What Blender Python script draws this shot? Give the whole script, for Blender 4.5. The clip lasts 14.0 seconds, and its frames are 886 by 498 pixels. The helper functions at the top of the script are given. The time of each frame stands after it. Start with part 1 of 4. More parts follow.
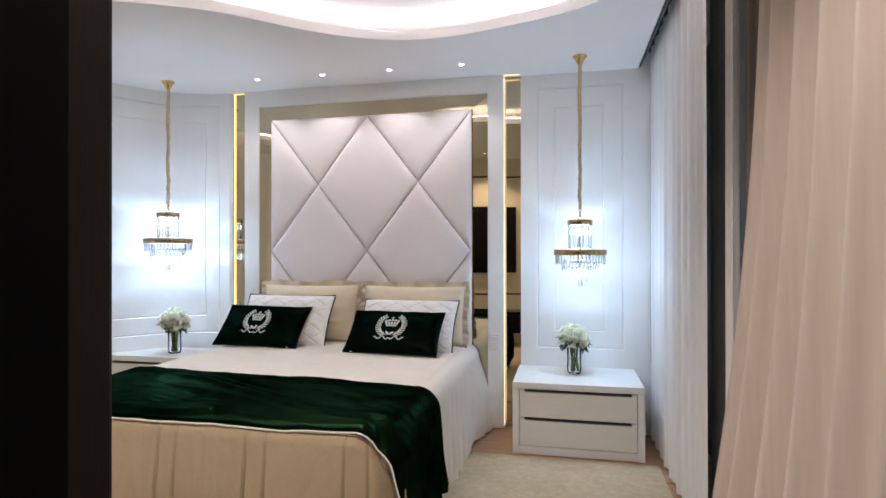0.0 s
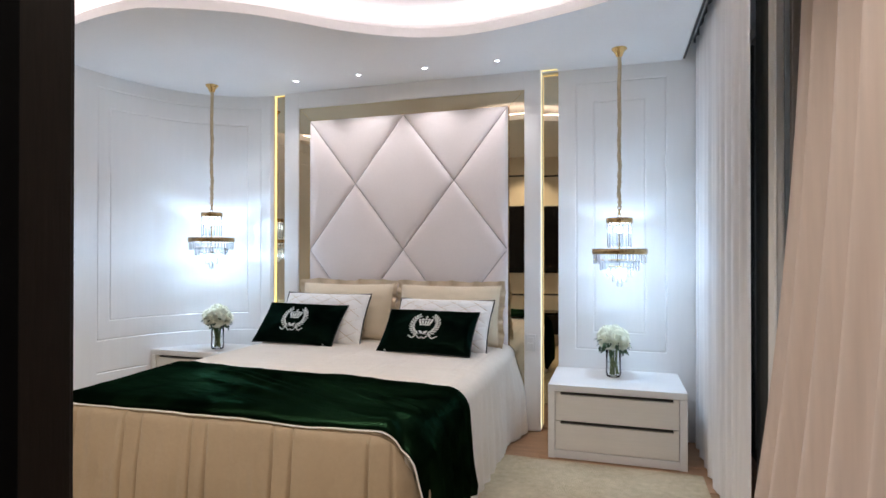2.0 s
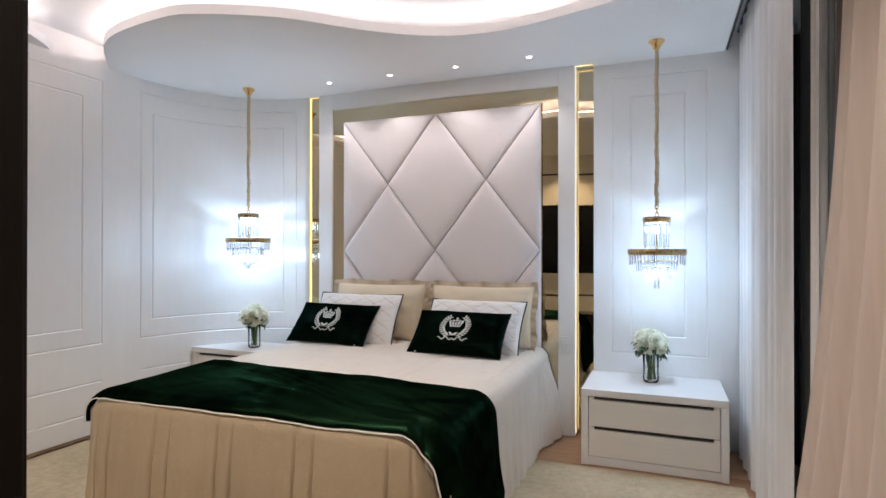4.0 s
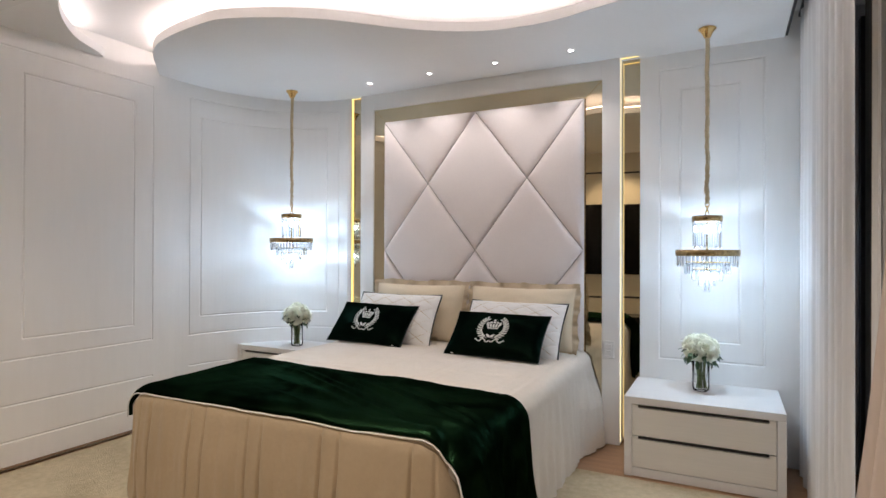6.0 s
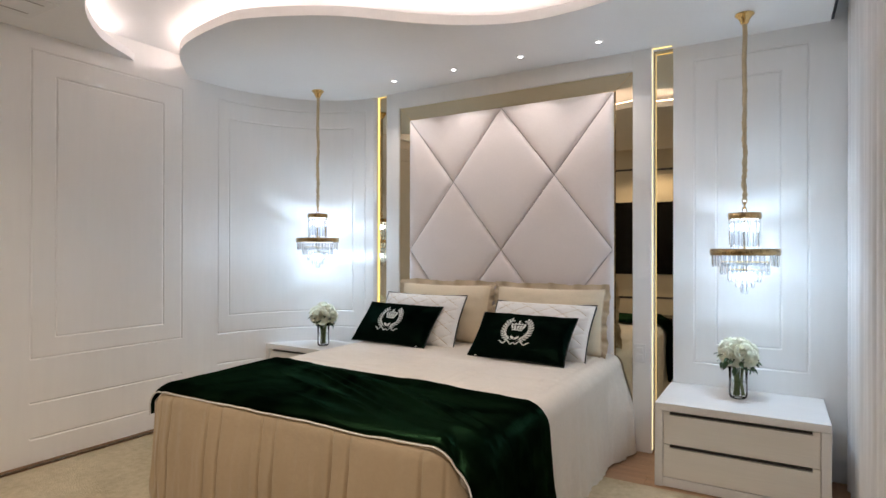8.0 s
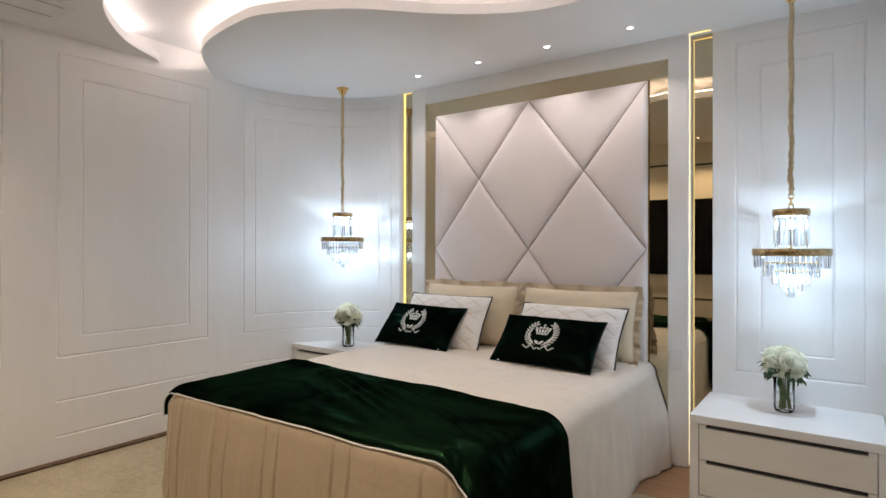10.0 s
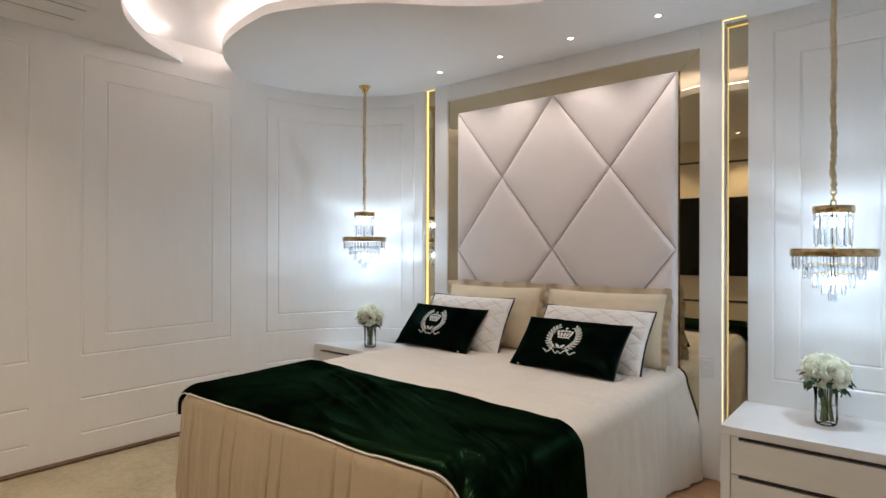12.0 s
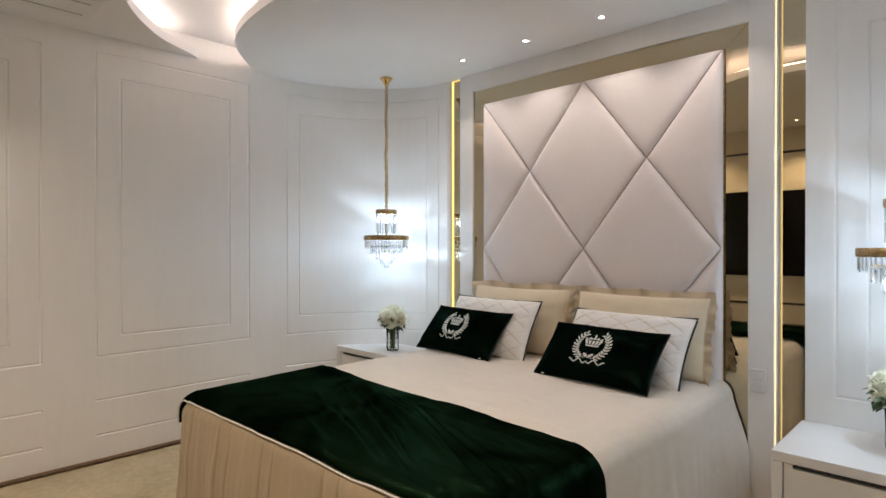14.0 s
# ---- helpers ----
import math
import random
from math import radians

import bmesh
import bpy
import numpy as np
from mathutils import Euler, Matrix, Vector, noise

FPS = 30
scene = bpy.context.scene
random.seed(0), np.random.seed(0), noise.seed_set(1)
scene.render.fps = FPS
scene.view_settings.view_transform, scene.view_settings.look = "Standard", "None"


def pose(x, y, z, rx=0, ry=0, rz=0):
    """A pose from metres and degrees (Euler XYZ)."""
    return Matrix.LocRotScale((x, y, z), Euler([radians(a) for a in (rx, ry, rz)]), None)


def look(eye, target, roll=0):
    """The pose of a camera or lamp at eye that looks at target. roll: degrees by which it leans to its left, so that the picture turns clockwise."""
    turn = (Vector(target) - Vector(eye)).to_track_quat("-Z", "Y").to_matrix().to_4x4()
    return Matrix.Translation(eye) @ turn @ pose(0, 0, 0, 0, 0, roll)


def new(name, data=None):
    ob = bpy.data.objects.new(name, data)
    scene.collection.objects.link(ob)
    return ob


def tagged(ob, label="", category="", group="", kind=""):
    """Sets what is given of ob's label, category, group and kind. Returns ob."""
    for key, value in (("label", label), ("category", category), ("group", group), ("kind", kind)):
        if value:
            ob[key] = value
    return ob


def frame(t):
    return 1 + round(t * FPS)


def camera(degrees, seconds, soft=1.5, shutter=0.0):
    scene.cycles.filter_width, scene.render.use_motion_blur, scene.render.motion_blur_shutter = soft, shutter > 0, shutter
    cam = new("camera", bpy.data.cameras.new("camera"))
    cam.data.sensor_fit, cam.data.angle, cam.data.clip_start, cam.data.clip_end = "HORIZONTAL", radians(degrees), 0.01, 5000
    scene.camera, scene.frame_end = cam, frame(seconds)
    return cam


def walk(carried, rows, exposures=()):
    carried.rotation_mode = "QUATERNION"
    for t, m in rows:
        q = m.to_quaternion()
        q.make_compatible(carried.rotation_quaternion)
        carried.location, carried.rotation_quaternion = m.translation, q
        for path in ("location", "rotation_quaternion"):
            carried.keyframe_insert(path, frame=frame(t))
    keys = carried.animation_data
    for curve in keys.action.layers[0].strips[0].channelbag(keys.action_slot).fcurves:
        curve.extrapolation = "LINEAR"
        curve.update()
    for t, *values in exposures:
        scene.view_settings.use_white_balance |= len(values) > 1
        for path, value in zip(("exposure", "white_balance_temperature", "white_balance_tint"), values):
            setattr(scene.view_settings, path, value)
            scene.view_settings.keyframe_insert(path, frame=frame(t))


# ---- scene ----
cam = camera(77.0, 14.0)
PATH = [
    (0.0, pose(1.494, -4.100, 1.302, 90.22, 0.08, 12.34)),
    (0.5, pose(1.505, -4.090, 1.298, 90.28, 0.07, 13.39)),
    (1.0, pose(1.527, -4.074, 1.293, 90.30, 0.05, 14.70)),
    (1.5, pose(1.546, -4.058, 1.289, 90.30, -0.03, 15.89)),
    (2.0, pose(1.565, -4.042, 1.290, 90.29, -0.04, 17.15)),
    (2.5, pose(1.585, -4.025, 1.295, 90.26, -0.01, 18.55)),
    (3.0, pose(1.603, -4.012, 1.299, 90.23, -0.00, 19.39)),
    (5.5, pose(1.679, -3.899, 1.296, 90.24, -0.12, 25.81)),
    (6.0, pose(1.701, -3.872, 1.298, 90.23, -0.16, 27.10)),
    (6.5, pose(1.716, -3.845, 1.299, 90.21, -0.18, 28.30)),
    (7.0, pose(1.728, -3.831, 1.298, 90.20, -0.16, 28.90)),
    (7.5, pose(1.736, -3.800, 1.299, 90.18, -0.11, 30.06)),
    (8.0, pose(1.749, -3.759, 1.299, 90.16, -0.08, 31.01)),
    (10.5, pose(1.803, -3.543, 1.307, 90.01, -0.08, 36.26)),
    (11.0, pose(1.811, -3.520, 1.306, 90.02, -0.11, 36.87)),
    (11.5, pose(1.820, -3.466, 1.304, 90.03, -0.11, 38.19)),
    (12.0, pose(1.829, -3.428, 1.304, 90.03, -0.12, 39.33)),
    (12.5, pose(1.833, -3.390, 1.306, 90.01, -0.11, 40.42)),
    (13.0, pose(1.844, -3.329, 1.308, 89.99, -0.06, 41.72)),
    (13.5, pose(1.846, -3.274, 1.313, 89.93, -0.02, 42.97)),
    (14.0, pose(1.798, -3.150, 1.317, 89.75, 0.01, 44.03)),
]
walk(cam, PATH, [(0.0, 0.52, 5950, 12), (3.0, 0.46, 5950, 12), (6.5, 0.34, 6350, 12), (10.5, 0.26, 6500, 11), (14.0, 0.18, 6700, 11)])


# ---- exposure and light ----
def lamp(name, kind, energy, color, m, **extra):
    data = bpy.data.lights.new(name, kind)
    data.energy, data.color = energy, color
    if kind == "POINT":
        data.shadow_soft_size = extra.get("size", 0.03)
    if kind == "SPOT":
        data.shadow_soft_size = extra.get("size", 0.03)
        data.spot_size, data.spot_blend = radians(extra.get("cone", 80)), 0.6
    ob = new(name, data)
    ob.matrix_world = m
    return ob


world = bpy.data.worlds.new("night")
world.use_nodes = True
world.node_tree.nodes["Background"].inputs[0].default_value = (0.02, 0.025, 0.035, 1)
world.node_tree.nodes["Background"].inputs[1].default_value = 0.3
scene.world = world

CEIL = 2.60          # soffit
TOP = 2.745          # raised ceiling over the wavy cove
COOL = (0.58, 0.79, 1.0)
WARM = (1.0, 0.86, 0.71)
PEND_R, PEND_L = (1.593, -0.290), (-1.464, -0.396)
RING_R, RING_L = 1.292, 1.381
for (px, py), rz in ((PEND_R, RING_R), (PEND_L, RING_L)):
    lamp("pendant_bulb_light", "POINT", 8.0, COOL, pose(px, py, rz - 0.13), size=0.016)
    lamp("pendant_upper_light", "POINT", 6.2, COOL, pose(px, py, rz + 0.14), size=0.022)
SPOTS = (-0.772, -0.247, 0.269, 0.795)
SPOT_Y = -0.295
for sx in SPOTS:
    lamp("headboard_spot_light", "SPOT", 7.2, (1.0, 0.9, 0.84), look((sx, SPOT_Y, CEIL - 0.012), (sx, -0.62, 0)), cone=125, size=0.02)
REAR = (-1.35, -0.45, 0.45, 1.35)
REAR_Y = -3.25
for sx, watts in zip(REAR, (27.0, 41.0, 51.0, 52.0)):
    lamp("rear_spot_light", "SPOT", watts, WARM, look((sx, REAR_Y, CEIL - 0.012), (sx, REAR_Y + 0.25, 0)), cone=120, size=0.03)


# ---- materials ----
def mat(name, color, rough=0.5, metal=0.0, **kw):
    """A material with two scales of colour variation and a fine bump."""
    m = bpy.data.materials.new(name)
    m.use_nodes = True
    nt = m.node_tree
    b = nt.nodes["Principled BSDF"]
    b.inputs["Base Color"].default_value = (*color, 1)
    b.inputs["Roughness"].default_value = rough
    b.inputs["Metallic"].default_value = metal
    for key in ("Sheen Weight", "Sheen Roughness", "Coat Weight", "Transmission Weight", "IOR", "Specular IOR Level", "Subsurface Weight"):
        if key in kw:
            b.inputs[key].default_value = kw[key]
    if "sheen_tint" in kw:
        b.inputs["Sheen Tint"].default_value = (*kw["sheen_tint"], 1)
    if "spec_tint" in kw:
        b.inputs["Specular Tint"].default_value = (*kw["spec_tint"], 1)
    if "emit" in kw:
        b.inputs["Emission Color"].default_value = (*kw.get("emit_color", color), 1)
        b.inputs["Emission Strength"].default_value = kw["emit"]
    var = kw.get("var", 0.0)
    co = nt.nodes.new("ShaderNodeTexCoord")
    mp = nt.nodes.new("ShaderNodeMapping")
    mp.inputs["Scale"].default_value = kw.get("stretch", (1, 1, 1))
    nt.links.new(co.outputs["Object"], mp.inputs["Vector"])
    if var:
        n1 = nt.nodes.new("ShaderNodeTexNoise")
        n1.inputs["Scale"].default_value = kw.get("scale", 3.0)
        n1.inputs["Detail"].default_value = 6
        n2 = nt.nodes.new("ShaderNodeTexNoise")
        n2.inputs["Scale"].default_value = kw.get("scale", 3.0) * 14
        n2.inputs["Detail"].default_value = 3
        nt.links.new(mp.outputs[0], n1.inputs["Vector"])
        nt.links.new(mp.outputs[0], n2.inputs["Vector"])
        add = nt.nodes.new("ShaderNodeMix")
        add.inputs[0].default_value = 0.4
        nt.links.new(n1.outputs[0], add.inputs[2])
        nt.links.new(n2.outputs[0], add.inputs[3])
        ramp = nt.nodes.new("ShaderNodeValToRGB")
        lo = [max(0.0, c * (1 - var)) for c in color]
        hi = [min(1.0, c * (1 + var)) for c in kw.get("color2", color)]
        ramp.color_ramp.elements[0].color, ramp.color_ramp.elements[0].position = (*lo, 1), 0.3
        ramp.color_ramp.elements[1].color, ramp.color_ramp.elements[1].position = (*hi, 1), 0.7
        nt.links.new(add.outputs[0], ramp.inputs[0])
        nt.links.new(ramp.outputs[0], b.inputs["Base Color"])
    if kw.get("bump"):
        n3 = nt.nodes.new("ShaderNodeTexNoise")
        n3.inputs["Scale"].default_value = kw.get("bscale", 120.0)
        n3.inputs["Detail"].default_value = kw.get("bdetail", 4)
        nt.links.new(mp.outputs[0], n3.inputs["Vector"])
        bp = nt.nodes.new("ShaderNodeBump")
        bp.inputs["Strength"].default_value = kw["bump"]
        bp.inputs["Distance"].default_value = kw.get("bdist", 0.004)
        nt.links.new(n3.outputs[0], bp.inputs["Height"])
        nt.links.new(bp.outputs[0], b.inputs["Normal"])
    return m


def glow(name, color, strength):
    m = bpy.data.materials.new(name)
    m.use_nodes = True
    nt = m.node_tree
    nt.nodes.remove(nt.nodes["Principled BSDF"])
    e = nt.nodes.new("ShaderNodeEmission")
    e.inputs[0].default_value, e.inputs[1].default_value = (*color, 1), strength
    nt.links.new(e.outputs[0], nt.nodes["Material Output"].inputs[0])
    return m


def clear(name, tint, gloss, rough=0.02, see=1.0):
    """Thin glass: light passes straight through, with a glossy sheen on top."""
    m = bpy.data.materials.new(name)
    m.use_nodes = True
    nt = m.node_tree
    nt.nodes.remove(nt.nodes["Principled BSDF"])
    t = nt.nodes.new("ShaderNodeBsdfTransparent")
    t.inputs[0].default_value = (*tint, 1)
    g = nt.nodes.new("ShaderNodeBsdfGlossy")
    g.inputs["Roughness"].default_value = rough
    fr = nt.nodes.new("ShaderNodeFresnel")
    fr.inputs[0].default_value = gloss
    mx = nt.nodes.new("ShaderNodeMixShader")
    nt.links.new(fr.outputs[0], mx.inputs[0])
    tl = nt.nodes.new("ShaderNodeBsdfTranslucent")
    m0 = nt.nodes.new("ShaderNodeMixShader")
    m0.inputs[0].default_value = 1 - see
    nt.links.new(t.outputs[0], m0.inputs[1])
    nt.links.new(tl.outputs[0], m0.inputs[2])
    nt.links.new(m0.outputs[0], mx.inputs[1])
    nt.links.new(g.outputs[0], mx.inputs[2])
    nt.links.new(mx.outputs[0], nt.nodes["Material Output"].inputs[0])
    return m


def sheer_cloth(name, color, through_amount, see):
    m = bpy.data.materials.new(name)
    m.use_nodes = True
    nt = m.node_tree
    nt.nodes.remove(nt.nodes["Principled BSDF"])
    d = nt.nodes.new("ShaderNodeBsdfDiffuse")
    tl = nt.nodes.new("ShaderNodeBsdfTranslucent")
    tp = nt.nodes.new("ShaderNodeBsdfTransparent")
    co = nt.nodes.new("ShaderNodeTexCoord")
    mp = nt.nodes.new("ShaderNodeMapping")
    mp.inputs["Scale"].default_value = (1, 1, 0.04)
    no = nt.nodes.new("ShaderNodeTexNoise")
    no.inputs["Scale"].default_value, no.inputs["Detail"].default_value = 60, 4
    rp = nt.nodes.new("ShaderNodeValToRGB")
    rp.color_ramp.elements[0].color = (*[c * 0.88 for c in color], 1)
    rp.color_ramp.elements[1].color = (*[min(1, c * 1.08) for c in color], 1)
    nt.links.new(co.outputs["Object"], mp.inputs[0])
    nt.links.new(mp.outputs[0], no.inputs["Vector"])
    nt.links.new(no.outputs[0], rp.inputs[0])
    for n in (d, tl):
        nt.links.new(rp.outputs[0], n.inputs[0])
    m1, m2 = nt.nodes.new("ShaderNodeMixShader"), nt.nodes.new("ShaderNodeMixShader")
    m1.inputs[0].default_value, m2.inputs[0].default_value = through_amount, see
    nt.links.new(d.outputs[0], m1.inputs[1])
    nt.links.new(tl.outputs[0], m1.inputs[2])
    nt.links.new(m1.outputs[0], m2.inputs[1])
    nt.links.new(tp.outputs[0], m2.inputs[2])
    nt.links.new(m2.outputs[0], nt.nodes["Material Output"].inputs[0])
    return m


def velvet(name, base, shine, low, high):
    """Dark pile with a coloured sheen along its folds."""
    m = bpy.data.materials.new(name)
    m.use_nodes = True
    nt = m.node_tree
    nt.nodes.remove(nt.nodes["Principled BSDF"])
    d, g, add = nt.nodes.new("ShaderNodeBsdfDiffuse"), nt.nodes.new("ShaderNodeBsdfGlossy"), nt.nodes.new("ShaderNodeAddShader")
    g.inputs["Roughness"].default_value = 0.29
    co, n1, n2 = nt.nodes.new("ShaderNodeTexCoord"), nt.nodes.new("ShaderNodeTexNoise"), nt.nodes.new("ShaderNodeTexNoise")
    n1.inputs["Scale"].default_value, n1.inputs["Detail"].default_value, n1.inputs["Distortion"].default_value = 2.6, 4, 0.8
    n2.inputs["Scale"].default_value, n2.inputs["Detail"].default_value = 55.0, 5
    for n in (n1, n2):
        nt.links.new(co.outputs["Object"], n.inputs["Vector"])
    for target, col in ((d, base), (g, shine)):
        r = nt.nodes.new("ShaderNodeValToRGB")
        r.color_ramp.elements[0].color, r.color_ramp.elements[0].position = (*[c * low for c in col], 1), 0.36
        r.color_ramp.elements[1].color, r.color_ramp.elements[1].position = (*[c * high for c in col], 1), 0.64
        nt.links.new(n1.outputs[0], r.inputs[0])
        nt.links.new(r.outputs[0], target.inputs[0])
    bp = nt.nodes.new("ShaderNodeBump")
    bp.inputs["Strength"].default_value, bp.inputs["Distance"].default_value = 0.3, 0.006
    nt.links.new(n2.outputs[0], bp.inputs["Height"])
    mp, n3, b3 = nt.nodes.new("ShaderNodeMapping"), nt.nodes.new("ShaderNodeTexNoise"), nt.nodes.new("ShaderNodeBump")
    mp.inputs["Rotation"].default_value, mp.inputs["Scale"].default_value = (0, 0, 0.4), (0.7, 5.0, 2.2)
    n3.inputs["Scale"].default_value, n3.inputs["Detail"].default_value, n3.inputs["Distortion"].default_value = 2.6, 2, 0.5
    b3.inputs["Strength"].default_value, b3.inputs["Distance"].default_value = 0.3, 0.04
    nt.links.new(co.outputs["Object"], mp.inputs[0])
    nt.links.new(mp.outputs[0], n3.inputs["Vector"])
    nt.links.new(n3.outputs[0], b3.inputs["Height"])
    nt.links.new(bp.outputs[0], b3.inputs["Normal"])
    for n in (d, g):
        nt.links.new(b3.outputs[0], n.inputs["Normal"])
    nt.links.new(d.outputs[0], add.inputs[0])
    nt.links.new(g.outputs[0], add.inputs[1])
    sh, both = nt.nodes.new("ShaderNodeBsdfSheen"), nt.nodes.new("ShaderNodeAddShader")
    sh.inputs["Color"].default_value = (*[c * 0.5 for c in shine], 1)
    sh.inputs["Roughness"].default_value = 0.25
    nt.links.new(b3.outputs[0], sh.inputs["Normal"])
    nt.links.new(add.outputs[0], both.inputs[0])
    nt.links.new(sh.outputs[0], both.inputs[1])
    nt.links.new(both.outputs[0], nt.nodes["Material Output"].inputs[0])
    return m


LACQUER = mat("white_lacquer", (0.87, 0.853, 0.83), 0.32, var=0.025, scale=2.0, bump=0.12, bscale=9.0, bdist=0.01, bdetail=2, stretch=(1, 1, 0.12))
CEILING = mat("ceiling_paint", (0.88, 0.87, 0.86), 0.7, var=0.02, scale=2.5, bump=0.05, bscale=160)
MIRROR = mat("bronze_mirror", (0.58, 0.495, 0.345), 0.015, 1.0, var=0.03, scale=0.8)
GOLD = mat("polished_gold", (0.86, 0.62, 0.28), 0.16, 1.0, var=0.06, scale=20, bump=0.1, bscale=60)
GOLD_CUT = mat("textured_gold", (0.46, 0.32, 0.16), 0.26, 1.0, var=0.7, scale=45, bump=0.8, bscale=90, bdist=0.006)
SUEDE = mat("blush_upholstery", (0.87, 0.80, 0.78), 0.75, var=0.03, scale=5, bump=0.15, bscale=300, **{"Sheen Weight": 0.25})
# grey that puts shade into the headboard's seams and the vent's slots
SEAM = mat("grey_gap_shade", (0.42, 0.38, 0.38), 0.85, var=0.1, scale=20)
LINEN = mat("cream_linen", (0.78, 0.71, 0.62), 0.75, var=0.06, scale=4, bump=0.35, bscale=16, bdist=0.012, bdetail=8, **{"Sheen Weight": 0.2})
TAN = mat("beige_quilt", (0.44, 0.34, 0.222), 0.78, var=0.05, scale=4, bump=0.3, bscale=26, bdist=0.012, **{"Sheen Weight": 0.2})
SHAM = mat("beige_sham", (0.76, 0.645, 0.47), 0.75, var=0.06, scale=6, bump=0.2, bscale=60, bdist=0.006, **{"Sheen Weight": 0.2})
# tan of the stitching; on flanges a darker tone that includes their shade
FLANGE = mat("tan_thread_and_flange_shade", (0.62, 0.50, 0.35), 0.8, var=0.10, scale=12, bump=0.3, bscale=60, bdist=0.006)
COTTON = mat("white_cotton", (0.90, 0.88, 0.85), 0.8, var=0.03, scale=6, bump=0.2, bscale=90, bdist=0.005)
VELVET = velvet("dark_green_velvet", (0.0005, 0.0018, 0.0008), (0.0040, 0.0110, 0.0050), 0.35, 1.55)
CUSHVELVET = velvet("black_green_velvet", (0.0008, 0.0024, 0.0014), (0.0014, 0.0036, 0.0024), 0.4, 1.4)
PIPING = mat("black_piping", (0.015, 0.018, 0.016), 0.6, var=0.1, scale=20)
WPIPING = mat("white_piping", (0.85, 0.82, 0.78), 0.6, var=0.03, scale=20)
SILVER = mat("silver_thread", (0.72, 0.74, 0.70), 0.5, 0.1, var=0.12, scale=120, bump=0.5, bscale=500)
DRAWER = mat("cream_drawer_front", (0.80, 0.77, 0.72), 0.4, var=0.05, scale=3, stretch=(0.15, 1, 3), bump=0.08, bscale=40)
WHITEWOOD = mat("white_wood_grain", (0.81, 0.80, 0.79), 0.36, var=0.04, scale=4, stretch=(0.12, 1, 4), bump=0.08, bscale=50)
# dark for panel joints, and for shade in drawer gaps and pulls
GROOVE = mat("dark_joint_and_gap_shade", (0.03, 0.026, 0.024), 0.5, var=0.2, scale=10)
WOOD = mat("oak_boards", (0.46, 0.27, 0.15), 0.38, var=0.22, scale=3, stretch=(8, 0.8, 1), bump=0.1, bscale=30)
RUG = mat("beige_pile", (0.52, 0.43, 0.27), 0.95, var=0.16, scale=2.2, color2=(0.62, 0.53, 0.37), bump=0.9, bscale=130, bdist=0.012)
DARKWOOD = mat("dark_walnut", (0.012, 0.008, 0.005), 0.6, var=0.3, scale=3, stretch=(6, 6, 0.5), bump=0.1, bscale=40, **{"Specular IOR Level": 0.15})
SKIRT = mat("brown_skirting", (0.30, 0.21, 0.13), 0.5, var=0.2, scale=6)
# near black, for the darkness of the unlit door reveal
DEEP = mat("black_reveal_shade", (0.003, 0.003, 0.003), 0.8, var=0.2, scale=6, **{"Specular IOR Level": 0.05})
BLACK = mat("black_gloss", (0.003, 0.003, 0.003), 0.1, var=0.1, scale=4, **{"Specular IOR Level": 0.2})
CREAM = mat("cream_panel", (0.70, 0.62, 0.48), 0.35, var=0.03, scale=2)
CRYSTAL = clear("crystal", (0.88, 0.888, 0.90), 1.5, 0.03, 0.97)
GLASS = clear("vase_glass", (0.96, 0.98, 0.98), 1.3, 0.01)
WATER = clear("water", (0.93, 0.96, 0.92), 1.2, 0.01)
PETAL = sheer_cloth("white_petal", (0.96, 0.94, 0.80), 0.35, 0.0)
LEAF = mat("rose_leaf", (0.035, 0.085, 0.03), 0.45, var=0.3, scale=25)
STEM = mat("green_stem", (0.16, 0.21, 0.08), 0.5, var=0.25, scale=30)
PLASTIC = mat("white_plastic", (0.82, 0.81, 0.80), 0.3, var=0.01, scale=8)
SHEER = sheer_cloth("white_sheer", (0.93, 0.91, 0.90), 0.12, 0.01)
DRAPE = sheer_cloth("beige_drape", (0.76, 0.64, 0.56), 0.12, 0.0)
DARKDRAPE = mat("grey_blackout_cloth", (0.20, 0.18, 0.17), 0.9, var=0.12, scale=6)
BLACKOUT = mat("dark_grey_blackout_cloth", (0.085, 0.09, 0.085), 0.85, var=0.15, scale=3, bump=0.2, bscale=200)
SATIN = mat("champagne_satin", (0.60, 0.48, 0.30), 0.36, 0.25, var=0.16, scale=18, bump=0.25, bscale=70, bdist=0.004, **{"Sheen Weight": 0.3})
PANE = mat("night_window_glass", (0.075, 0.085, 0.08), 0.1, var=0.15, scale=1.5)
ALU = mat("dark_aluminium", (0.05, 0.05, 0.05), 0.4, 0.6, var=0.1, scale=5)
COVE = glow("cove_led", (1.0, 0.84, 0.78), 22.0)
SLOTLED = glow("slot_led", (1.0, 0.80, 0.45), 1.3)
SLOTGOLD = glow("slot_glow_gold", (1.0, 0.72, 0.22), 1.5)
BULB = glow("bulb", COOL, 16.0)
LEDRING = glow("led_ring", (0.80, 0.90, 1.0), 3.5)
SPOTGLOW = glow("spot_lens", (1.0, 0.96, 0.92), 12.0)
SPOTRIM = mat("spot_rim", (0.8, 0.8, 0.8), 0.4, var=0.02, scale=10)


# ---- mesh helpers ----
def mesh_from(name, verts, faces, material, smooth=False):
    me = bpy.data.meshes.new(name)
    me.from_pydata([tuple(v) for v in verts], [], faces)
    me.materials.append(material)
    if smooth:
        me.polygons.foreach_set("use_smooth", [True] * len(me.polygons))
    me.update()
    return me


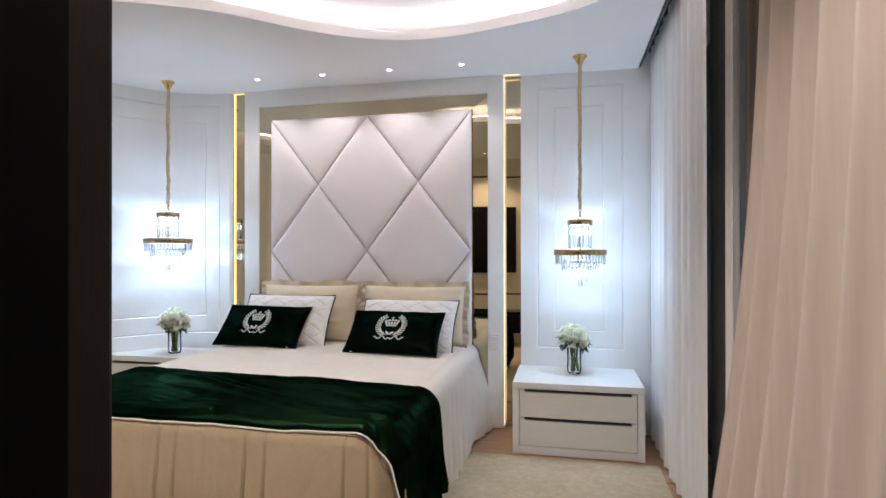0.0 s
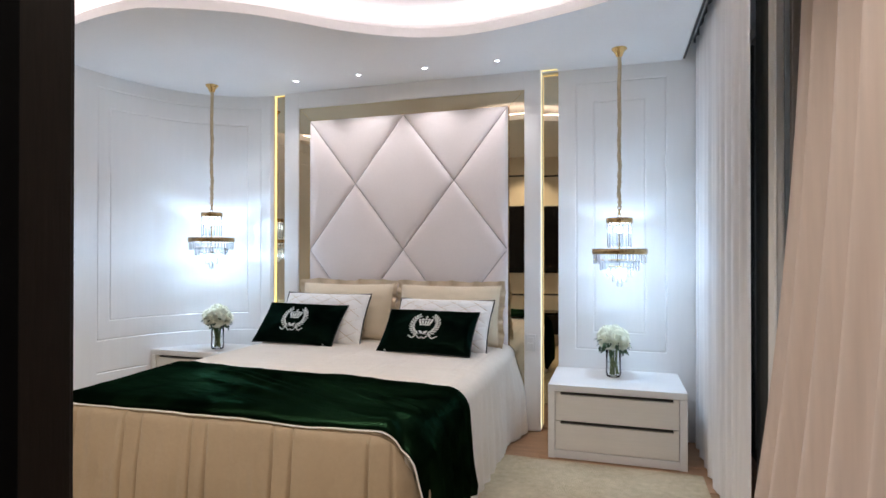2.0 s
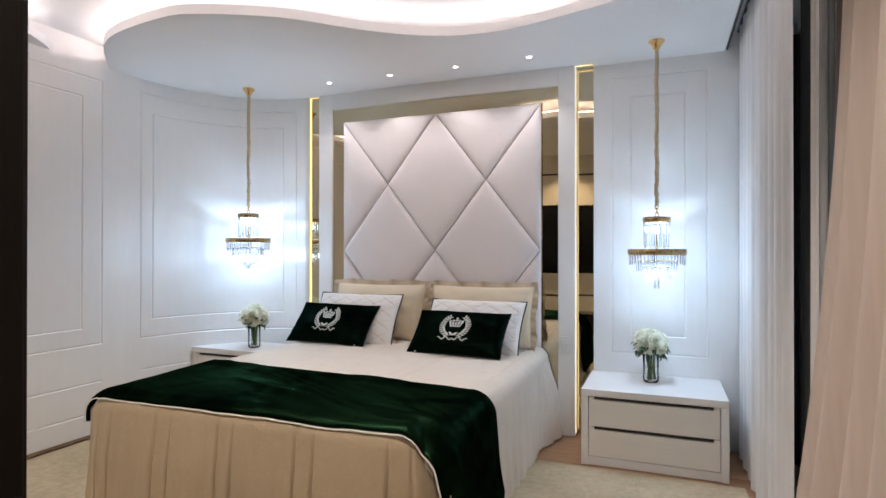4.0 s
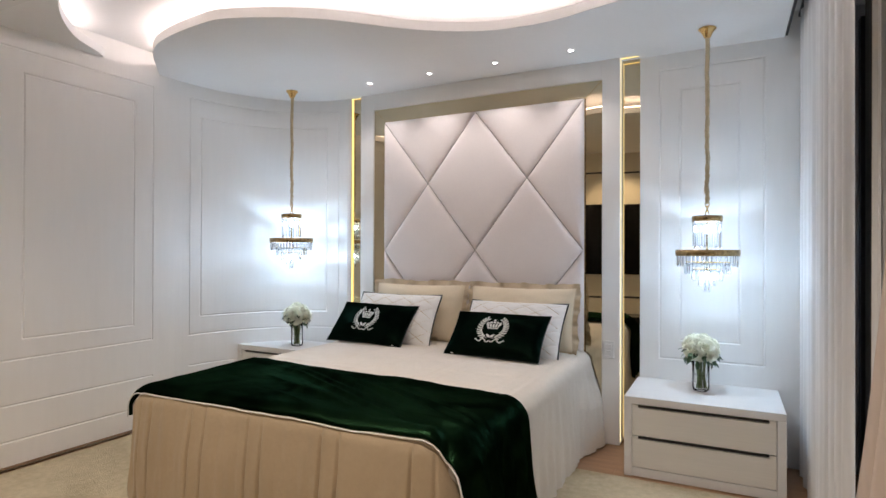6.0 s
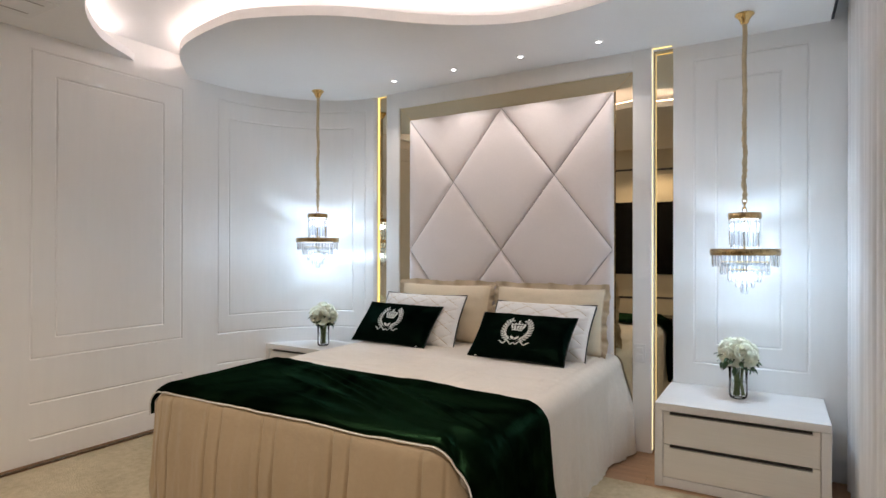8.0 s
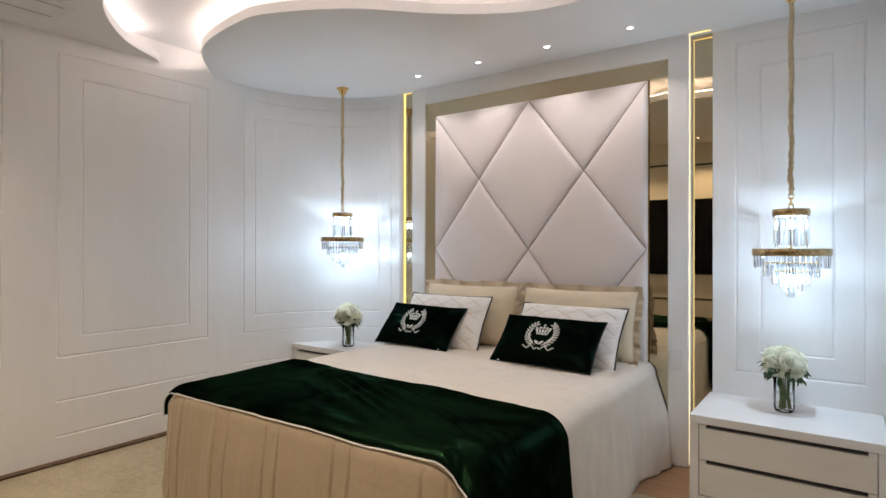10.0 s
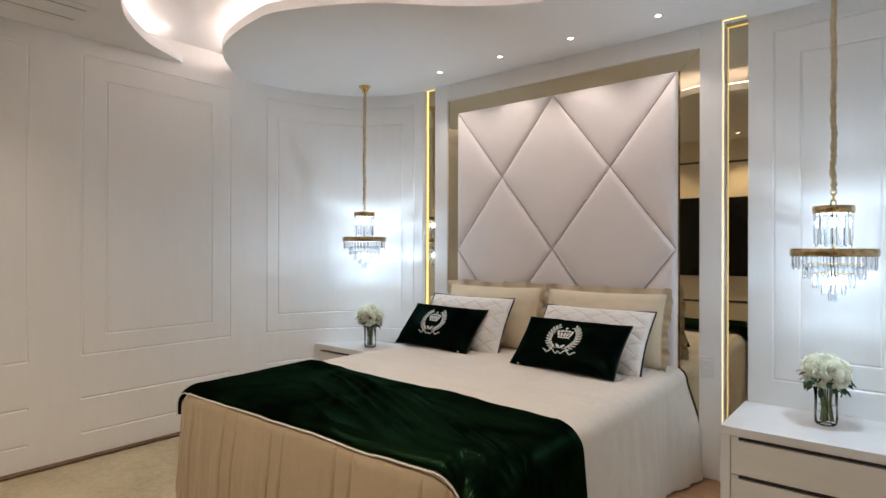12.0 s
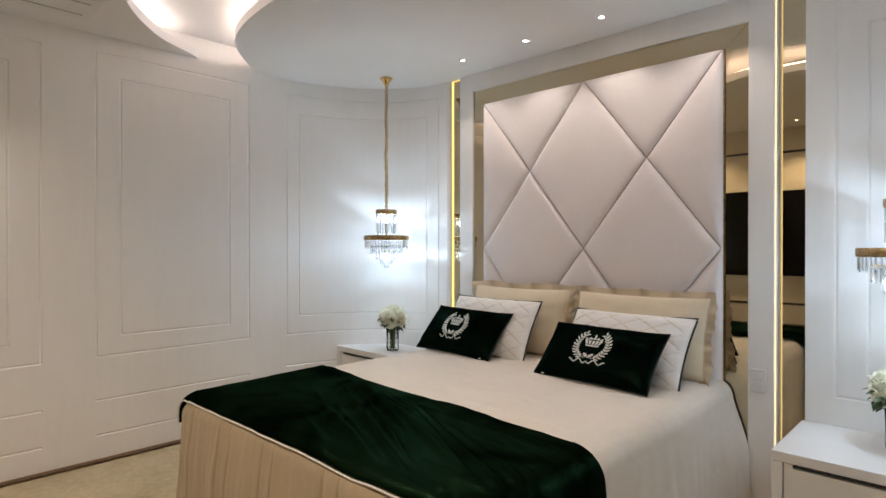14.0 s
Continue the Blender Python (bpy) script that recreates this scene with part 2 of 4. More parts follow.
def part(name, data, material=None, parent=None, label="", m=None):
    """Links a bmesh or a mesh as one object, under a parent if given."""
    if isinstance(data, bmesh.types.BMesh):
        me = bpy.data.meshes.new(name)
        data.to_mesh(me)
        data.free()
        me.materials.append(material)
    else:
        me = data
    ob = new(name, me)
    if m is not None:
        ob.matrix_basis = m
    if parent is not None:
        ob.parent = parent
    if label:
        ob["label"] = label
    return ob


def box(x0, x1, y0, y1, z0, z1, bevel=0.0, bm=None, seg=2):
    out = bm or bmesh.new()
    r = bmesh.ops.create_cube(out, size=1.0, matrix=Matrix.LocRotScale(((x0 + x1) / 2, (y0 + y1) / 2, (z0 + z1) / 2), None, (abs(x1 - x0), abs(y1 - y0), abs(z1 - z0))))
    if bevel:
        edges = list({e for v in r["verts"] for e in v.link_edges})
        bmesh.ops.bevel(out, geom=edges, offset=bevel, segments=seg, affect="EDGES", profile=0.5)
    return out


def lathe(profile, seg=24, close_top=False):
    """Surface of revolution round z from (radius, z) pairs."""
    bm = bmesh.new()
    rings = []
    for r, z in profile:
        rings.append([bm.verts.new((r * math.cos(2 * math.pi * k / seg), r * math.sin(2 * math.pi * k / seg), z)) for k in range(seg)])
    for a, b in zip(rings, rings[1:]):
        for k in range(seg):
            f = bm.faces.new((a[k], a[(k + 1) % seg], b[(k + 1) % seg], b[k]))
            f.smooth = True
    if close_top:
        bm.faces.new(list(reversed(rings[0])))
        bm.faces.new(rings[-1])
    return bm


def tube(points, radius, seg=6, name="tube", material=None, closed=False):
    """A round cord along points, as a mesh."""
    pts = [Vector(p) for p in points]
    verts, faces = [], []
    n = len(pts)
    for i, p in enumerate(pts):
        a, b = (pts[i - 1], pts[(i + 1) % n]) if closed else (pts[max(i - 1, 0)], pts[min(i + 1, n - 1)])
        d = (b - a).normalized()
        u = d.cross(Vector((0, 0, 1)))
        if u.length < 0.05:
            u = d.cross(Vector((0, 1, 0)))
        u.normalize()
        w = d.cross(u)
        for k in range(seg):
            c, s = math.cos(2 * math.pi * k / seg), math.sin(2 * math.pi * k / seg)
            verts.append(p + radius * (c * u + s * w))
    for i in range(n if closed else n - 1):
        j = (i + 1) % n
        for k in range(seg):
            l = (k + 1) % seg
            faces.append((i * seg + k, i * seg + l, j * seg + l, j * seg + k))
    return mesh_from(name, verts, faces, material, True)


def grid(name, nu, nv, fn, material, smooth=True, thick=0.0):
    """A sheet fn(u, v) with u, v in 0..1; with thick, it is given a back side."""
    verts = [fn(i / nu, j / nv) for j in range(nv + 1) for i in range(nu + 1)]
    w = nu + 1
    faces = [(j * w + i, j * w + i + 1, (j + 1) * w + i + 1, (j + 1) * w + i) for j in range(nv) for i in range(nu)]
    me = mesh_from(name, verts, faces, material, smooth)
    if thick:
        bm = bmesh.new()
        bm.from_mesh(me)
        bmesh.ops.recalc_face_normals(bm, faces=bm.faces[:])
        bmesh.ops.solidify(bm, geom=bm.faces[:], thickness=thick)
        for f in bm.faces:
            f.smooth = smooth
        bm.to_mesh(me)
        bm.free()
    return me


def smooth_curve(points, steps=10):
    """Catmull-Rom through 2D points."""
    p = [Vector(q) for q in points]
    p = [2 * p[0] - p[1]] + p + [2 * p[-1] - p[-2]]
    out = []
    for i in range(1, len(p) - 2):
        for k in range(steps):
            t = k / steps
            out.append(0.5 * ((2 * p[i]) + (p[i + 1] - p[i - 1]) * t + (2 * p[i - 1] - 5 * p[i] + 4 * p[i + 1] - p[i + 2]) * t * t + (3 * p[i] - p[i - 1] - 3 * p[i + 1] + p[i + 2]) * t ** 3))
    out.append(p[-2])
    return out


def slab(outline, z0, z1):
    bm = bmesh.new()
    lo = [bm.verts.new((x, y, z0)) for x, y in outline]
    hi = [bm.verts.new((x, y, z1)) for x, y in outline]
    n = len(lo)
    bm.faces.new(lo)
    bm.faces.new(list(reversed(hi)))
    for i in range(n):
        j = (i + 1) % n
        bm.faces.new((lo[i], hi[i], hi[j], lo[j]))
    bmesh.ops.recalc_face_normals(bm, faces=bm.faces[:])
    bmesh.ops.triangulate(bm, faces=[f for f in bm.faces if len(f.verts) > 4])
    return bm


def empty(name, x=0, y=0, z=0, rz=0):
    ob = new(name)
    ob.empty_display_size = 0.1
    ob.matrix_basis = pose(x, y, z, 0, 0, rz)
    return ob


def structure(ob, label, category):
    return tagged(ob, label, category, kind="structure")


# ---- routed wall panels ----
GW, GD = 0.016, 0.0052


def routed_wall(name, at, s0, s1, z0, z1, rects, lines, material, parent, step=0.06):
    """A wall face that follows at(s) -> (x, y, nx, ny), with nested routed rectangles and level lines cut into it."""
    cuts_s, cuts_z = {s0, s1}, {z0, z1}
    k = max(1, round((s1 - s0) / step))
    cuts_s |= {s0 + (s1 - s0) * i / k for i in range(k + 1)}
    for a, b, c, d in rects:
        for v in (a, b):
            cuts_s |= {v - GW / 2, v, v + GW / 2}
        for v in (c, d):
            cuts_z |= {v - GW / 2, v, v + GW / 2}
    for a, b, c in lines:
        cuts_s |= {a, b}
        cuts_z |= {c - GW / 2, c, c + GW / 2}
    ss, zz = sorted(cuts_s), sorted(cuts_z)
    ss = [v for i, v in enumerate(ss) if i == 0 or v - ss[i - 1] > 1e-5]
    tiny = 2e-5

    def sunk(s, z):
        """True on the bottom line of a V-shaped groove."""
        for a, b, c, d in rects:
            if a - tiny < s < b + tiny and c - tiny < z < d + tiny and min(abs(s - a), abs(s - b), abs(z - c), abs(z - d)) < tiny:
                return True
        return any(a - tiny < s < b + tiny and abs(z - c) < tiny for a, b, c in lines)

    verts, faces = [], []
    for s in ss:
        x, y, nx, ny = at(s)
        for z in zz:
            q = GD if sunk(s, z) else 0.0
            verts.append((x - nx * q, y - ny * q, z))
    nz = len(zz)
    for i in range(len(ss) - 1):
        for j in range(nz - 1):
            faces.append((i * nz + j, (i + 1) * nz + j, (i + 1) * nz + j + 1, i * nz + j + 1))
    me = mesh_from(name, verts, faces, material)
    bm = bmesh.new()
    bm.from_mesh(me)
    bmesh.ops.recalc_face_normals(bm, faces=bm.faces[:])
    bm.to_mesh(me)
    bm.free()
    return part(name, me, None, parent)


# ---- the room ----
XL, XW = -2.05, 2.32        # left wall, window plane
YB = -3.62                  # wall with the screen, and the doorway
BACK = 0.10                 # plane behind the headboard wall

floor = structure(part("floor", box(XL - 0.3, XW + 0.3, -5.6, 0.4, -0.12, -0.004), WOOD), "warm oak board floor under a beige rug", "floor")
BOARD = box(0, 0.118, 0, 1.0, -0.0035, 0.0, 0.0)
board_mesh = bpy.data.meshes.new("floor_board")
BOARD.to_mesh(board_mesh)
BOARD.free()
board_mesh.materials.append(WOOD)
for row in range(7):
    y0 = -0.05 - row * 0.12
    for k in range(5):
        x0 = -2.03 + k * 0.86 + (row % 3) * 0.21 - 0.3
        b = new("floor_board", board_mesh)
        b.matrix_basis = pose(x0 + 0.855, y0 - 0.118, 0, 0, 0, 90) @ Matrix.Diagonal((1, 0.855, 1, 1))
        b.parent = floor

# left wall: a concave sweep from the headboard wall, then straight
CX, CY, RA, RB = -1.2, -1.05, 0.85, 1.05
sweep = [(-1.175, 0.012), (-1.2, 0.0)]
for i in range(1, 41):
    a = math.pi / 2 * i / 40
    sweep.append((CX - RA * math.sin(a), CY + RB * math.cos(a)))
sweep += [(XL, CY - 0.1 * i) for i in range(1, 27)]
arc = [0.0]
for p, q in zip(sweep, sweep[1:]):
    arc.append(arc[-1] + math.hypot(q[0] - p[0], q[1] - p[1]))


def on_sweep(s):
    s = min(max(s, 0.0), arc[-1] - 1e-6)
    i = max(k for k in range(len(arc) - 1) if arc[k] <= s)
    t = (s - arc[i]) / (arc[i + 1] - arc[i])
    p, q = sweep[i], sweep[i + 1]
    dx, dy = (q[0] - p[0]) / (arc[i + 1] - arc[i]), (q[1] - p[1]) / (arc[i + 1] - arc[i])
    return p[0] + (q[0] - p[0]) * t, p[1] + (q[1] - p[1]) * t, -dy, dx


def s_at(axis, value):
    """Arc length at which the sweep passes a coordinate, coming from the headboard."""
    for i in range(len(sweep) - 1):
        if sweep[i][axis] >= value > sweep[i + 1][axis]:
            return arc[i] + (arc[i + 1] - arc[i]) * (sweep[i][axis] - value) / (sweep[i][axis] - sweep[i + 1][axis])
    return arc[-1]


wall_left = structure(part("wall_left", box(XL - 0.3, XL - 0.02, YB - 0.12, 0.3, 0, TOP), LACQUER), "white lacquered wall with routed panels", "wall")
edge1, edge2 = s_at(1, -1.055), s_at(1, -2.325)
A0, A1, A2, A3 = s_at(0, -1.29), s_at(0, -1.40), s_at(1, -0.81), s_at(1, -0.905)
B0, B1, B2, B3 = s_at(1, -1.21), s_at(1, -1.355), s_at(1, -2.05), s_at(1, -2.185)
C0, C1, C2, C3 = s_at(1, -2.464), s_at(1, -2.61), s_at(1, -3.30), s_at(1, -3.44)
routed_wall("wall_panel", on_sweep, 0.0, edge1, 0.0, TOP, [(A0, A3, 0.64, 2.495), (A1, A2, 0.78, 2.355)], [(A0, A3, 0.40), (A0, A3, 0.18)], LACQUER, wall_left, 0.03)
routed_wall("wall_panel", on_sweep, edge1, edge2, 0.03, TOP, [(B0, B3, 0.65, 2.495), (B1, B2, 0.77, 2.355)], [(B0, B3, 0.384), (B0, B3, 0.172)], LACQUER, wall_left, 0.3)
routed_wall("wall_panel", on_sweep, edge2, arc[-1], 0.03, TOP, [(C0, C3, 0.65, 2.48), (C1, C2, 0.77, 2.34)], [(C0, C3, 0.378), (C0, C3, 0.168)], LACQUER, wall_left, 0.3)
structure(part("baseboard", box(XL - 0.01, XL + 0.003, YB, -1.06, 0.017, 0.03), SKIRT), "thin dark shadow-gap skirting along the wall", "skirting")

# headboard wall
wall_head = structure(part("wall_headboard", box(XL - 0.3, XW + 0.3, BACK + 0.03, BACK + 0.3, 0, TOP), LACQUER), "white wall behind the bed", "wall")


def straight(y):
    return lambda s: (s, y, 0.0, -1.0)


routed_wall("wall_panel", straight(0.06), 1.175, XW, 0.0, TOP, [(1.30, 1.90, 0.60, 2.495), (1.425, 1.765, 0.725, 2.355)], [], LACQUER, wall_head, 0.3)
part("panel_edge", box(1.175, 1.187, 0.0605, BACK + 0.03, 0, CEIL), LACQUER, wall_head)

# right side: window, pocket for the curtains
wall_win = structure(part("wall_window", box(XW + 0.10, XW + 0.25, -5.6, 0.3, 0, TOP), LACQUER), "wall round a tall window", "wall")
win = structure(part("window_1", box(XW + 0.06, XW + 0.085, -3.0, -0.05, 0.02, 2.6), PANE), "tall dark window at night behind curtains", "window")
for wy in (-0.07, -1.02, -2.0, -2.98):
    part("window_frame", box(XW + 0.03, XW + 0.06, wy - 0.03, wy + 0.03, 0.02, 2.6, 0.004), ALU, win)

# wall with the screen and the doorway
wall_tv = structure(part("wall_screen", box(XL, 1.034 - 0.03, YB - 0.13, YB, 0, TOP), CREAM), "cream panelled wall facing the bed", "wall")
part("wall_return", box(1.98, XW + 0.1, YB - 0.13, YB, 0, TOP), LACQUER, wall_tv)
part("wall_lintel", box(1.01, 1.98, YB - 0.13, YB, 2.16, TOP), LACQUER, wall_tv)
for z in (0.70, 2.34):
    part("panel_joint", box(XL + 0.02, 0.98, YB - 0.002, YB + 0.003, z - 0.012, z + 0.012), GROOVE, wall_tv)
door = structure(empty("door_1", 1.034, YB, 0), "dark walnut door frame of an open doorway", "door frame")
part("jamb", box(-0.03, 0.0, -0.145, 0.012, 0, 2.13, 0.003), DARKWOOD, door)
part("jamb", box(0.91, 0.94, -0.145, 0.012, 0, 2.13, 0.003), DARKWOOD, door)
part("door_head", box(-0.03, 0.94, -0.145, 0.012, 2.13, 2.16, 0.003), DARKWOOD, door)
# the reveal's shade is put into this stop's black colour
part("door_stop", box(0.0, 0.012, -0.145, -0.05, 0, 2.13, 0.002), DEEP, door)
part("architrave", box(-0.10, -0.002, -0.150, -0.131, 0, 2.2, 0.003), DARKWOOD, door)
part("architrave", box(-0.10, -0.002, 0.001, 0.016, 0, 2.2, 0.003), DARKWOOD, door)

# assumed hallway that the camera comes from; unseen walls, dark for its lack of light
hall = structure(part("wall_hall", box(0.10, 0.22, -5.5, YB - 0.13, 0, TOP), DARKWOOD), "unseen hallway wall, dark to stand for unlit space", "wall")
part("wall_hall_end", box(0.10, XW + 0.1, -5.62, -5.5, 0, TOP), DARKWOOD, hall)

# ---- ceiling ----
structure(part("ceiling", box(XL - 0.3, XW + 0.3, -5.62, 0.4, TOP, TOP + 0.1), CEILING), "white raised ceiling over a wavy light cove", "ceiling")
NEAR = smooth_curve([(-2.12, -1.10), (-2.045, -1.165), (-1.69, -1.47), (-1.42, -1.60), (-1.03, -1.665), (-0.78, -1.645), (-0.36, -1.43), (-0.02, -1.11), (0.22, -0.935), (0.47, -0.825), (0.75, -0.80), (1.04, -0.85), (1.44, -0.975), (1.69, -1.12), (2.005, -1.36)], 16)
FAR = smooth_curve([(-2.12, -1.50), (-2.0, -1.63), (-1.80, -1.92), (-1.40, -2.21), (-0.90, -2.34), (-0.45, -2.24), (-0.05, -1.95), (0.25, -1.62), (0.55, -1.45), (0.95, -1.44), (1.40, -1.58), (1.70, -1.76), (2.005, -2.0)], 16)
SOFT = CEIL + 0.055
near_out = [(p.x, p.y) for p in NEAR] + [(2.005, 0.2), (-2.2, 0.2), (-2.2, -1.10)]
structure(part("ceiling_soffit", slab(near_out, CEIL, SOFT), CEILING), "white lowered soffit with a wavy edge", "ceiling")
far_out = [(p.x, p.y) for p in FAR] + [(2.005, YB - 0.05), (-2.2, YB - 0.05), (-2.2, -1.50)]
structure(part("ceiling_soffit", slab(far_out, CEIL, SOFT), CEILING), "white lowered soffit with a wavy edge", "ceiling")
# unseen, closes the assumed hallway from above
structure(part("ceiling_hall", box(0.1, XW + 0.1, -5.5, YB - 0.13, 2.5, 2.55), CEILING), "plain hallway ceiling", "ceiling")
structure(part("curtain_pocket_lip", box(2.007, 2.019, YB, 0.03, CEIL - 0.004, TOP), ALU), "dark edge of the curtain pocket", "trim")


def cove_strip(curve, inward, name):
    """A lit ribbon standing on top of the soffit, a little behind its edge."""
    verts, faces = [], []
    for i, p in enumerate(curve):
        a, b = curve[max(i - 1, 0)], curve[min(i + 1, len(curve) - 1)]
        d = (b - a).normalized()
        n = Vector((-d.y, d.x)) * inward
        q = p + n * 0.035
        for z in (SOFT + 0.002, SOFT + 0.014):
            verts.append((q.x, q.y, z))
    for i in range(len(curve) - 1):
        faces.append((2 * i, 2 * i + 2, 2 * i + 3, 2 * i + 1))
    ob = part(name, mesh_from(name, verts, faces, COVE))
    tagged(ob, "warm white cove light strip on the soffit", "light strip")
    return ob


cove_strip([p for p in NEAR if -1.97 < p.x < 1.98], 1, "cove_light")
cove_strip([p for p in FAR if -1.93 < p.x < 1.98], -1, "cove_light")

hatch = structure(empty("ceiling_vent", -1.68, -2.62, CEIL), "white air slot in the ceiling", "vent")
part("vent_frame", box(-0.16, 0.16, -0.34, 0.34, -0.006, -0.001, 0.002), PLASTIC, hatch)
# grey bars carry the slots' shade, no opening is cut
for vx in (-0.09, 0.09):
    part("vent_slot", box(vx - 0.004, vx + 0.004, -0.30, 0.30, -0.0085, -0.0065), SEAM, hatch)


def downlight(x, y, group):
    e = empty("downlight", x, y, CEIL)
    tagged(e, "small round recessed ceiling spot, lit", "downlight", group)
    part("rim", lathe([(0.029, -0.0005), (0.029, -0.004), (0.021, -0.006), (0.016, -0.003)], 20), SPOTRIM, e)
    part("lens", lathe([(0.0005, -0.0045), (0.0155, -0.0035)], 20), SPOTGLOW, e)


for sx in SPOTS:
    downlight(sx, SPOT_Y, "spots over the headboard")
for sx in REAR:
    downlight(sx, REAR_Y, "spots by the screen wall")

# ---- headboard ----
MW, MZ = 0.931, 2.470       # bronze mirror, half width and top
HW, HZ = 0.812, 2.353       # upholstered panel
FW = 1.056                  # white surround, half width
head = tagged(empty("headboard", 0.006, 0, 0), "tall blush upholstered diamond-tufted headboard framed by bronze mirror", "headboard")
part("mirror_panel", box(-MW, MW, 0.002, 0.02, 0.0, MZ), MIRROR, head, "bronze mirror border")
# mitred bevel lines of the mirror border
for sx in (-1, 1):
    part("mitre", tube([(sx * (HW + 0.003), 0.0015, HZ + 0.003), (sx * MW, 0.0015, MZ)], 0.0012, 5, "mitre", GOLD), None, head)
part("surround", box(-FW - 0.006, -MW - 0.001, -0.012, BACK, 0.0, CEIL, 0.003), LACQUER, head, "white lacquered surround")
part("surround", box(MW + 0.001, FW - 0.006, -0.012, BACK, 0.0, CEIL, 0.003), LACQUER, head, "white lacquered surround")
part("surround", box(-MW - 0.001, MW + 0.001, -0.012, BACK, MZ + 0.001, CEIL, 0.003), LACQUER, head, "white lacquered surround")
part("panel_core", box(-HW, HW, -0.026, -0.001, 0.3, HZ, 0.004), SUEDE, head)
# grey sheet darkens the creases between the pads
part("seam_shade_sheet", box(-HW + 0.006, HW - 0.006, -0.0275, -0.0262, 0.31, HZ - 0.006), SEAM, head)
part("panel_trim", box(-HW - 0.006, -HW, -0.010, 0.0, 0.3, HZ + 0.006), GOLD_CUT, head, "thin bronze edge")
part("panel_trim", box(HW, HW + 0.006, -0.010, 0.0, 0.3, HZ + 0.006), GOLD_CUT, head, "thin bronze edge")
part("panel_trim", box(-HW, HW, -0.010, 0.0, HZ + 0.0002, HZ + 0.006), GOLD_CUT, head, "thin bronze edge")
DX, DZ, ZC = 0.405, 0.521, 1.306


def clip_poly(poly, axis, value, keep_less):
    out = []
    for i in range(len(poly)):
        a, b = poly[i], poly[(i + 1) % len(poly)]
        ia, ib = (a[axis] <= value) == keep_less, (b[axis] <= value) == keep_less
        if ia:
            out.append(a)
        if ia != ib:
            t = (value - a[axis]) / (b[axis] - a[axis])
            out.append((a[0] + (b[0] - a[0]) * t, a[1] + (b[1] - a[1]) * t))
    return out


def tuft(poly):
    """One padded piece: rings that swell from the seam to a soft crown."""
    fine = []
    for i in range(len(poly)):
        a, b = Vector(poly[i]), Vector(poly[(i + 1) % len(poly)])
        k = max(2, int((b - a).length / 0.05))
        fine += [a + (b - a) * (j / k) for j in range(k)]
    c = sum(fine, Vector((0, 0))) / len(fine)
    reach = min((p - c).length for p in fine)
    verts, faces = [], []
    levels = [(0.0015, 0.012), (0.006, 0.026), (0.014, 0.036), (0.03, 0.044), (0.06, 0.050), (0.11, 0.054)]
    n = len(fine)
    for inset, h in levels:
        k = 1 - min(inset / reach, 0.9)
        for p in fine:
            q = c + (p - c) * k
            verts.append((q.x, -0.022 - h * 0.62, q.y))
    verts.append((c.x, -0.022 - 0.056 * 0.62, c.y))
    for r in range(len(levels) - 1):
        for i in range(n):
            j = (i + 1) % n
            faces.append((r * n + i, r * n + j, (r + 1) * n + j, (r + 1) * n + i))
    last = (len(levels) - 1) * n
    faces += [(last + i, last + (i + 1) % n, len(verts) - 1) for i in range(n)]
    return mesh_from("tufted_pad", verts, faces, SUEDE, True)


for r in range(-3, 4):
    for k in range(-3, 4):
        if (r + k) % 2:
            continue
        x, z = k * DX, ZC + r * DZ
        z += DZ
        poly = [(x, z - DZ), (x + DX, z), (x, z + DZ), (x - DX, z)]
        for axis, v, less in ((0, HW, True), (0, -HW, False), (1, HZ, True), (1, 0.5, False)):
            poly = clip_poly(poly, axis, v, less) if poly else poly
        if len(poly) >= 3:
            area = abs(sum(poly[i][0] * poly[(i + 1) % len(poly)][1] - poly[(i + 1) % len(poly)][0] * poly[i][1] for i in range(len(poly)))) / 2
            if area > 0.003:
                part("tufted_pad", tuft(poly), None, head)

# lit bronze slots either side of the surround
for sx in (-1, 1):
    slot = tagged(empty("mirror_slot", sx * 1.115, 0, 0), "narrow bronze mirror strip with a yellow light line", "mirror strip")
    part("mirror_strip", box(-0.060, 0.060, 0.070 if sx > 0 else 0.030, 0.080 if sx > 0 else 0.065, 0.0, CEIL), MIRROR, slot)
    a = -0.0585
    # left line glows in place of the hidden strip's mirror reflection
    part("light_line", box(a, a + (0.004 if sx > 0 else 0.014), 0.006 if sx > 0 else 0.022, 0.012 if sx > 0 else 0.0298, 0.02, CEIL - 0.003), SLOTLED if sx > 0 else SLOTGOLD, slot, "yellow light line")
    part("light_line", box(-0.052, 0.058, 0.004 if sx > 0 else 0.018, 0.010 if sx > 0 else 0.0215, CEIL - 0.006, CEIL - 0.0025), SLOTGOLD, slot, "yellow light line")

outlet = tagged(empty("wall_socket", 0.985, -0.013, 0.637), "white plastic double wall socket", "socket")
part("plate", box(-0.037, 0.037, -0.008, 0.0, -0.06, 0.06, 0.004), PLASTIC, outlet)
for dz in (-0.022, 0.022):
    part("insert", box(-0.022, 0.022, -0.011, -0.0075, dz - 0.018, dz + 0.018, 0.003), PLASTIC, outlet)

# ---- bed ----
BW, BT, BF, BR = 0.93, 0.620, -2.115, 0.09   # half width, top, foot, edge radius
ER = 0.06                                   # radius over the foot's edge
BANDS = [(-0.835, -0.748), (-0.447, -0.358), (-0.068, 0.018), (0.330, 0.416), (0.744, 0.83)]
bed = tagged(empty("bed", -0.06, -1.05, 0), "double bed made up with a cream and beige quilted bedspread", "bed")
to_bed = Matrix.Translation((0, 1.05, 0))


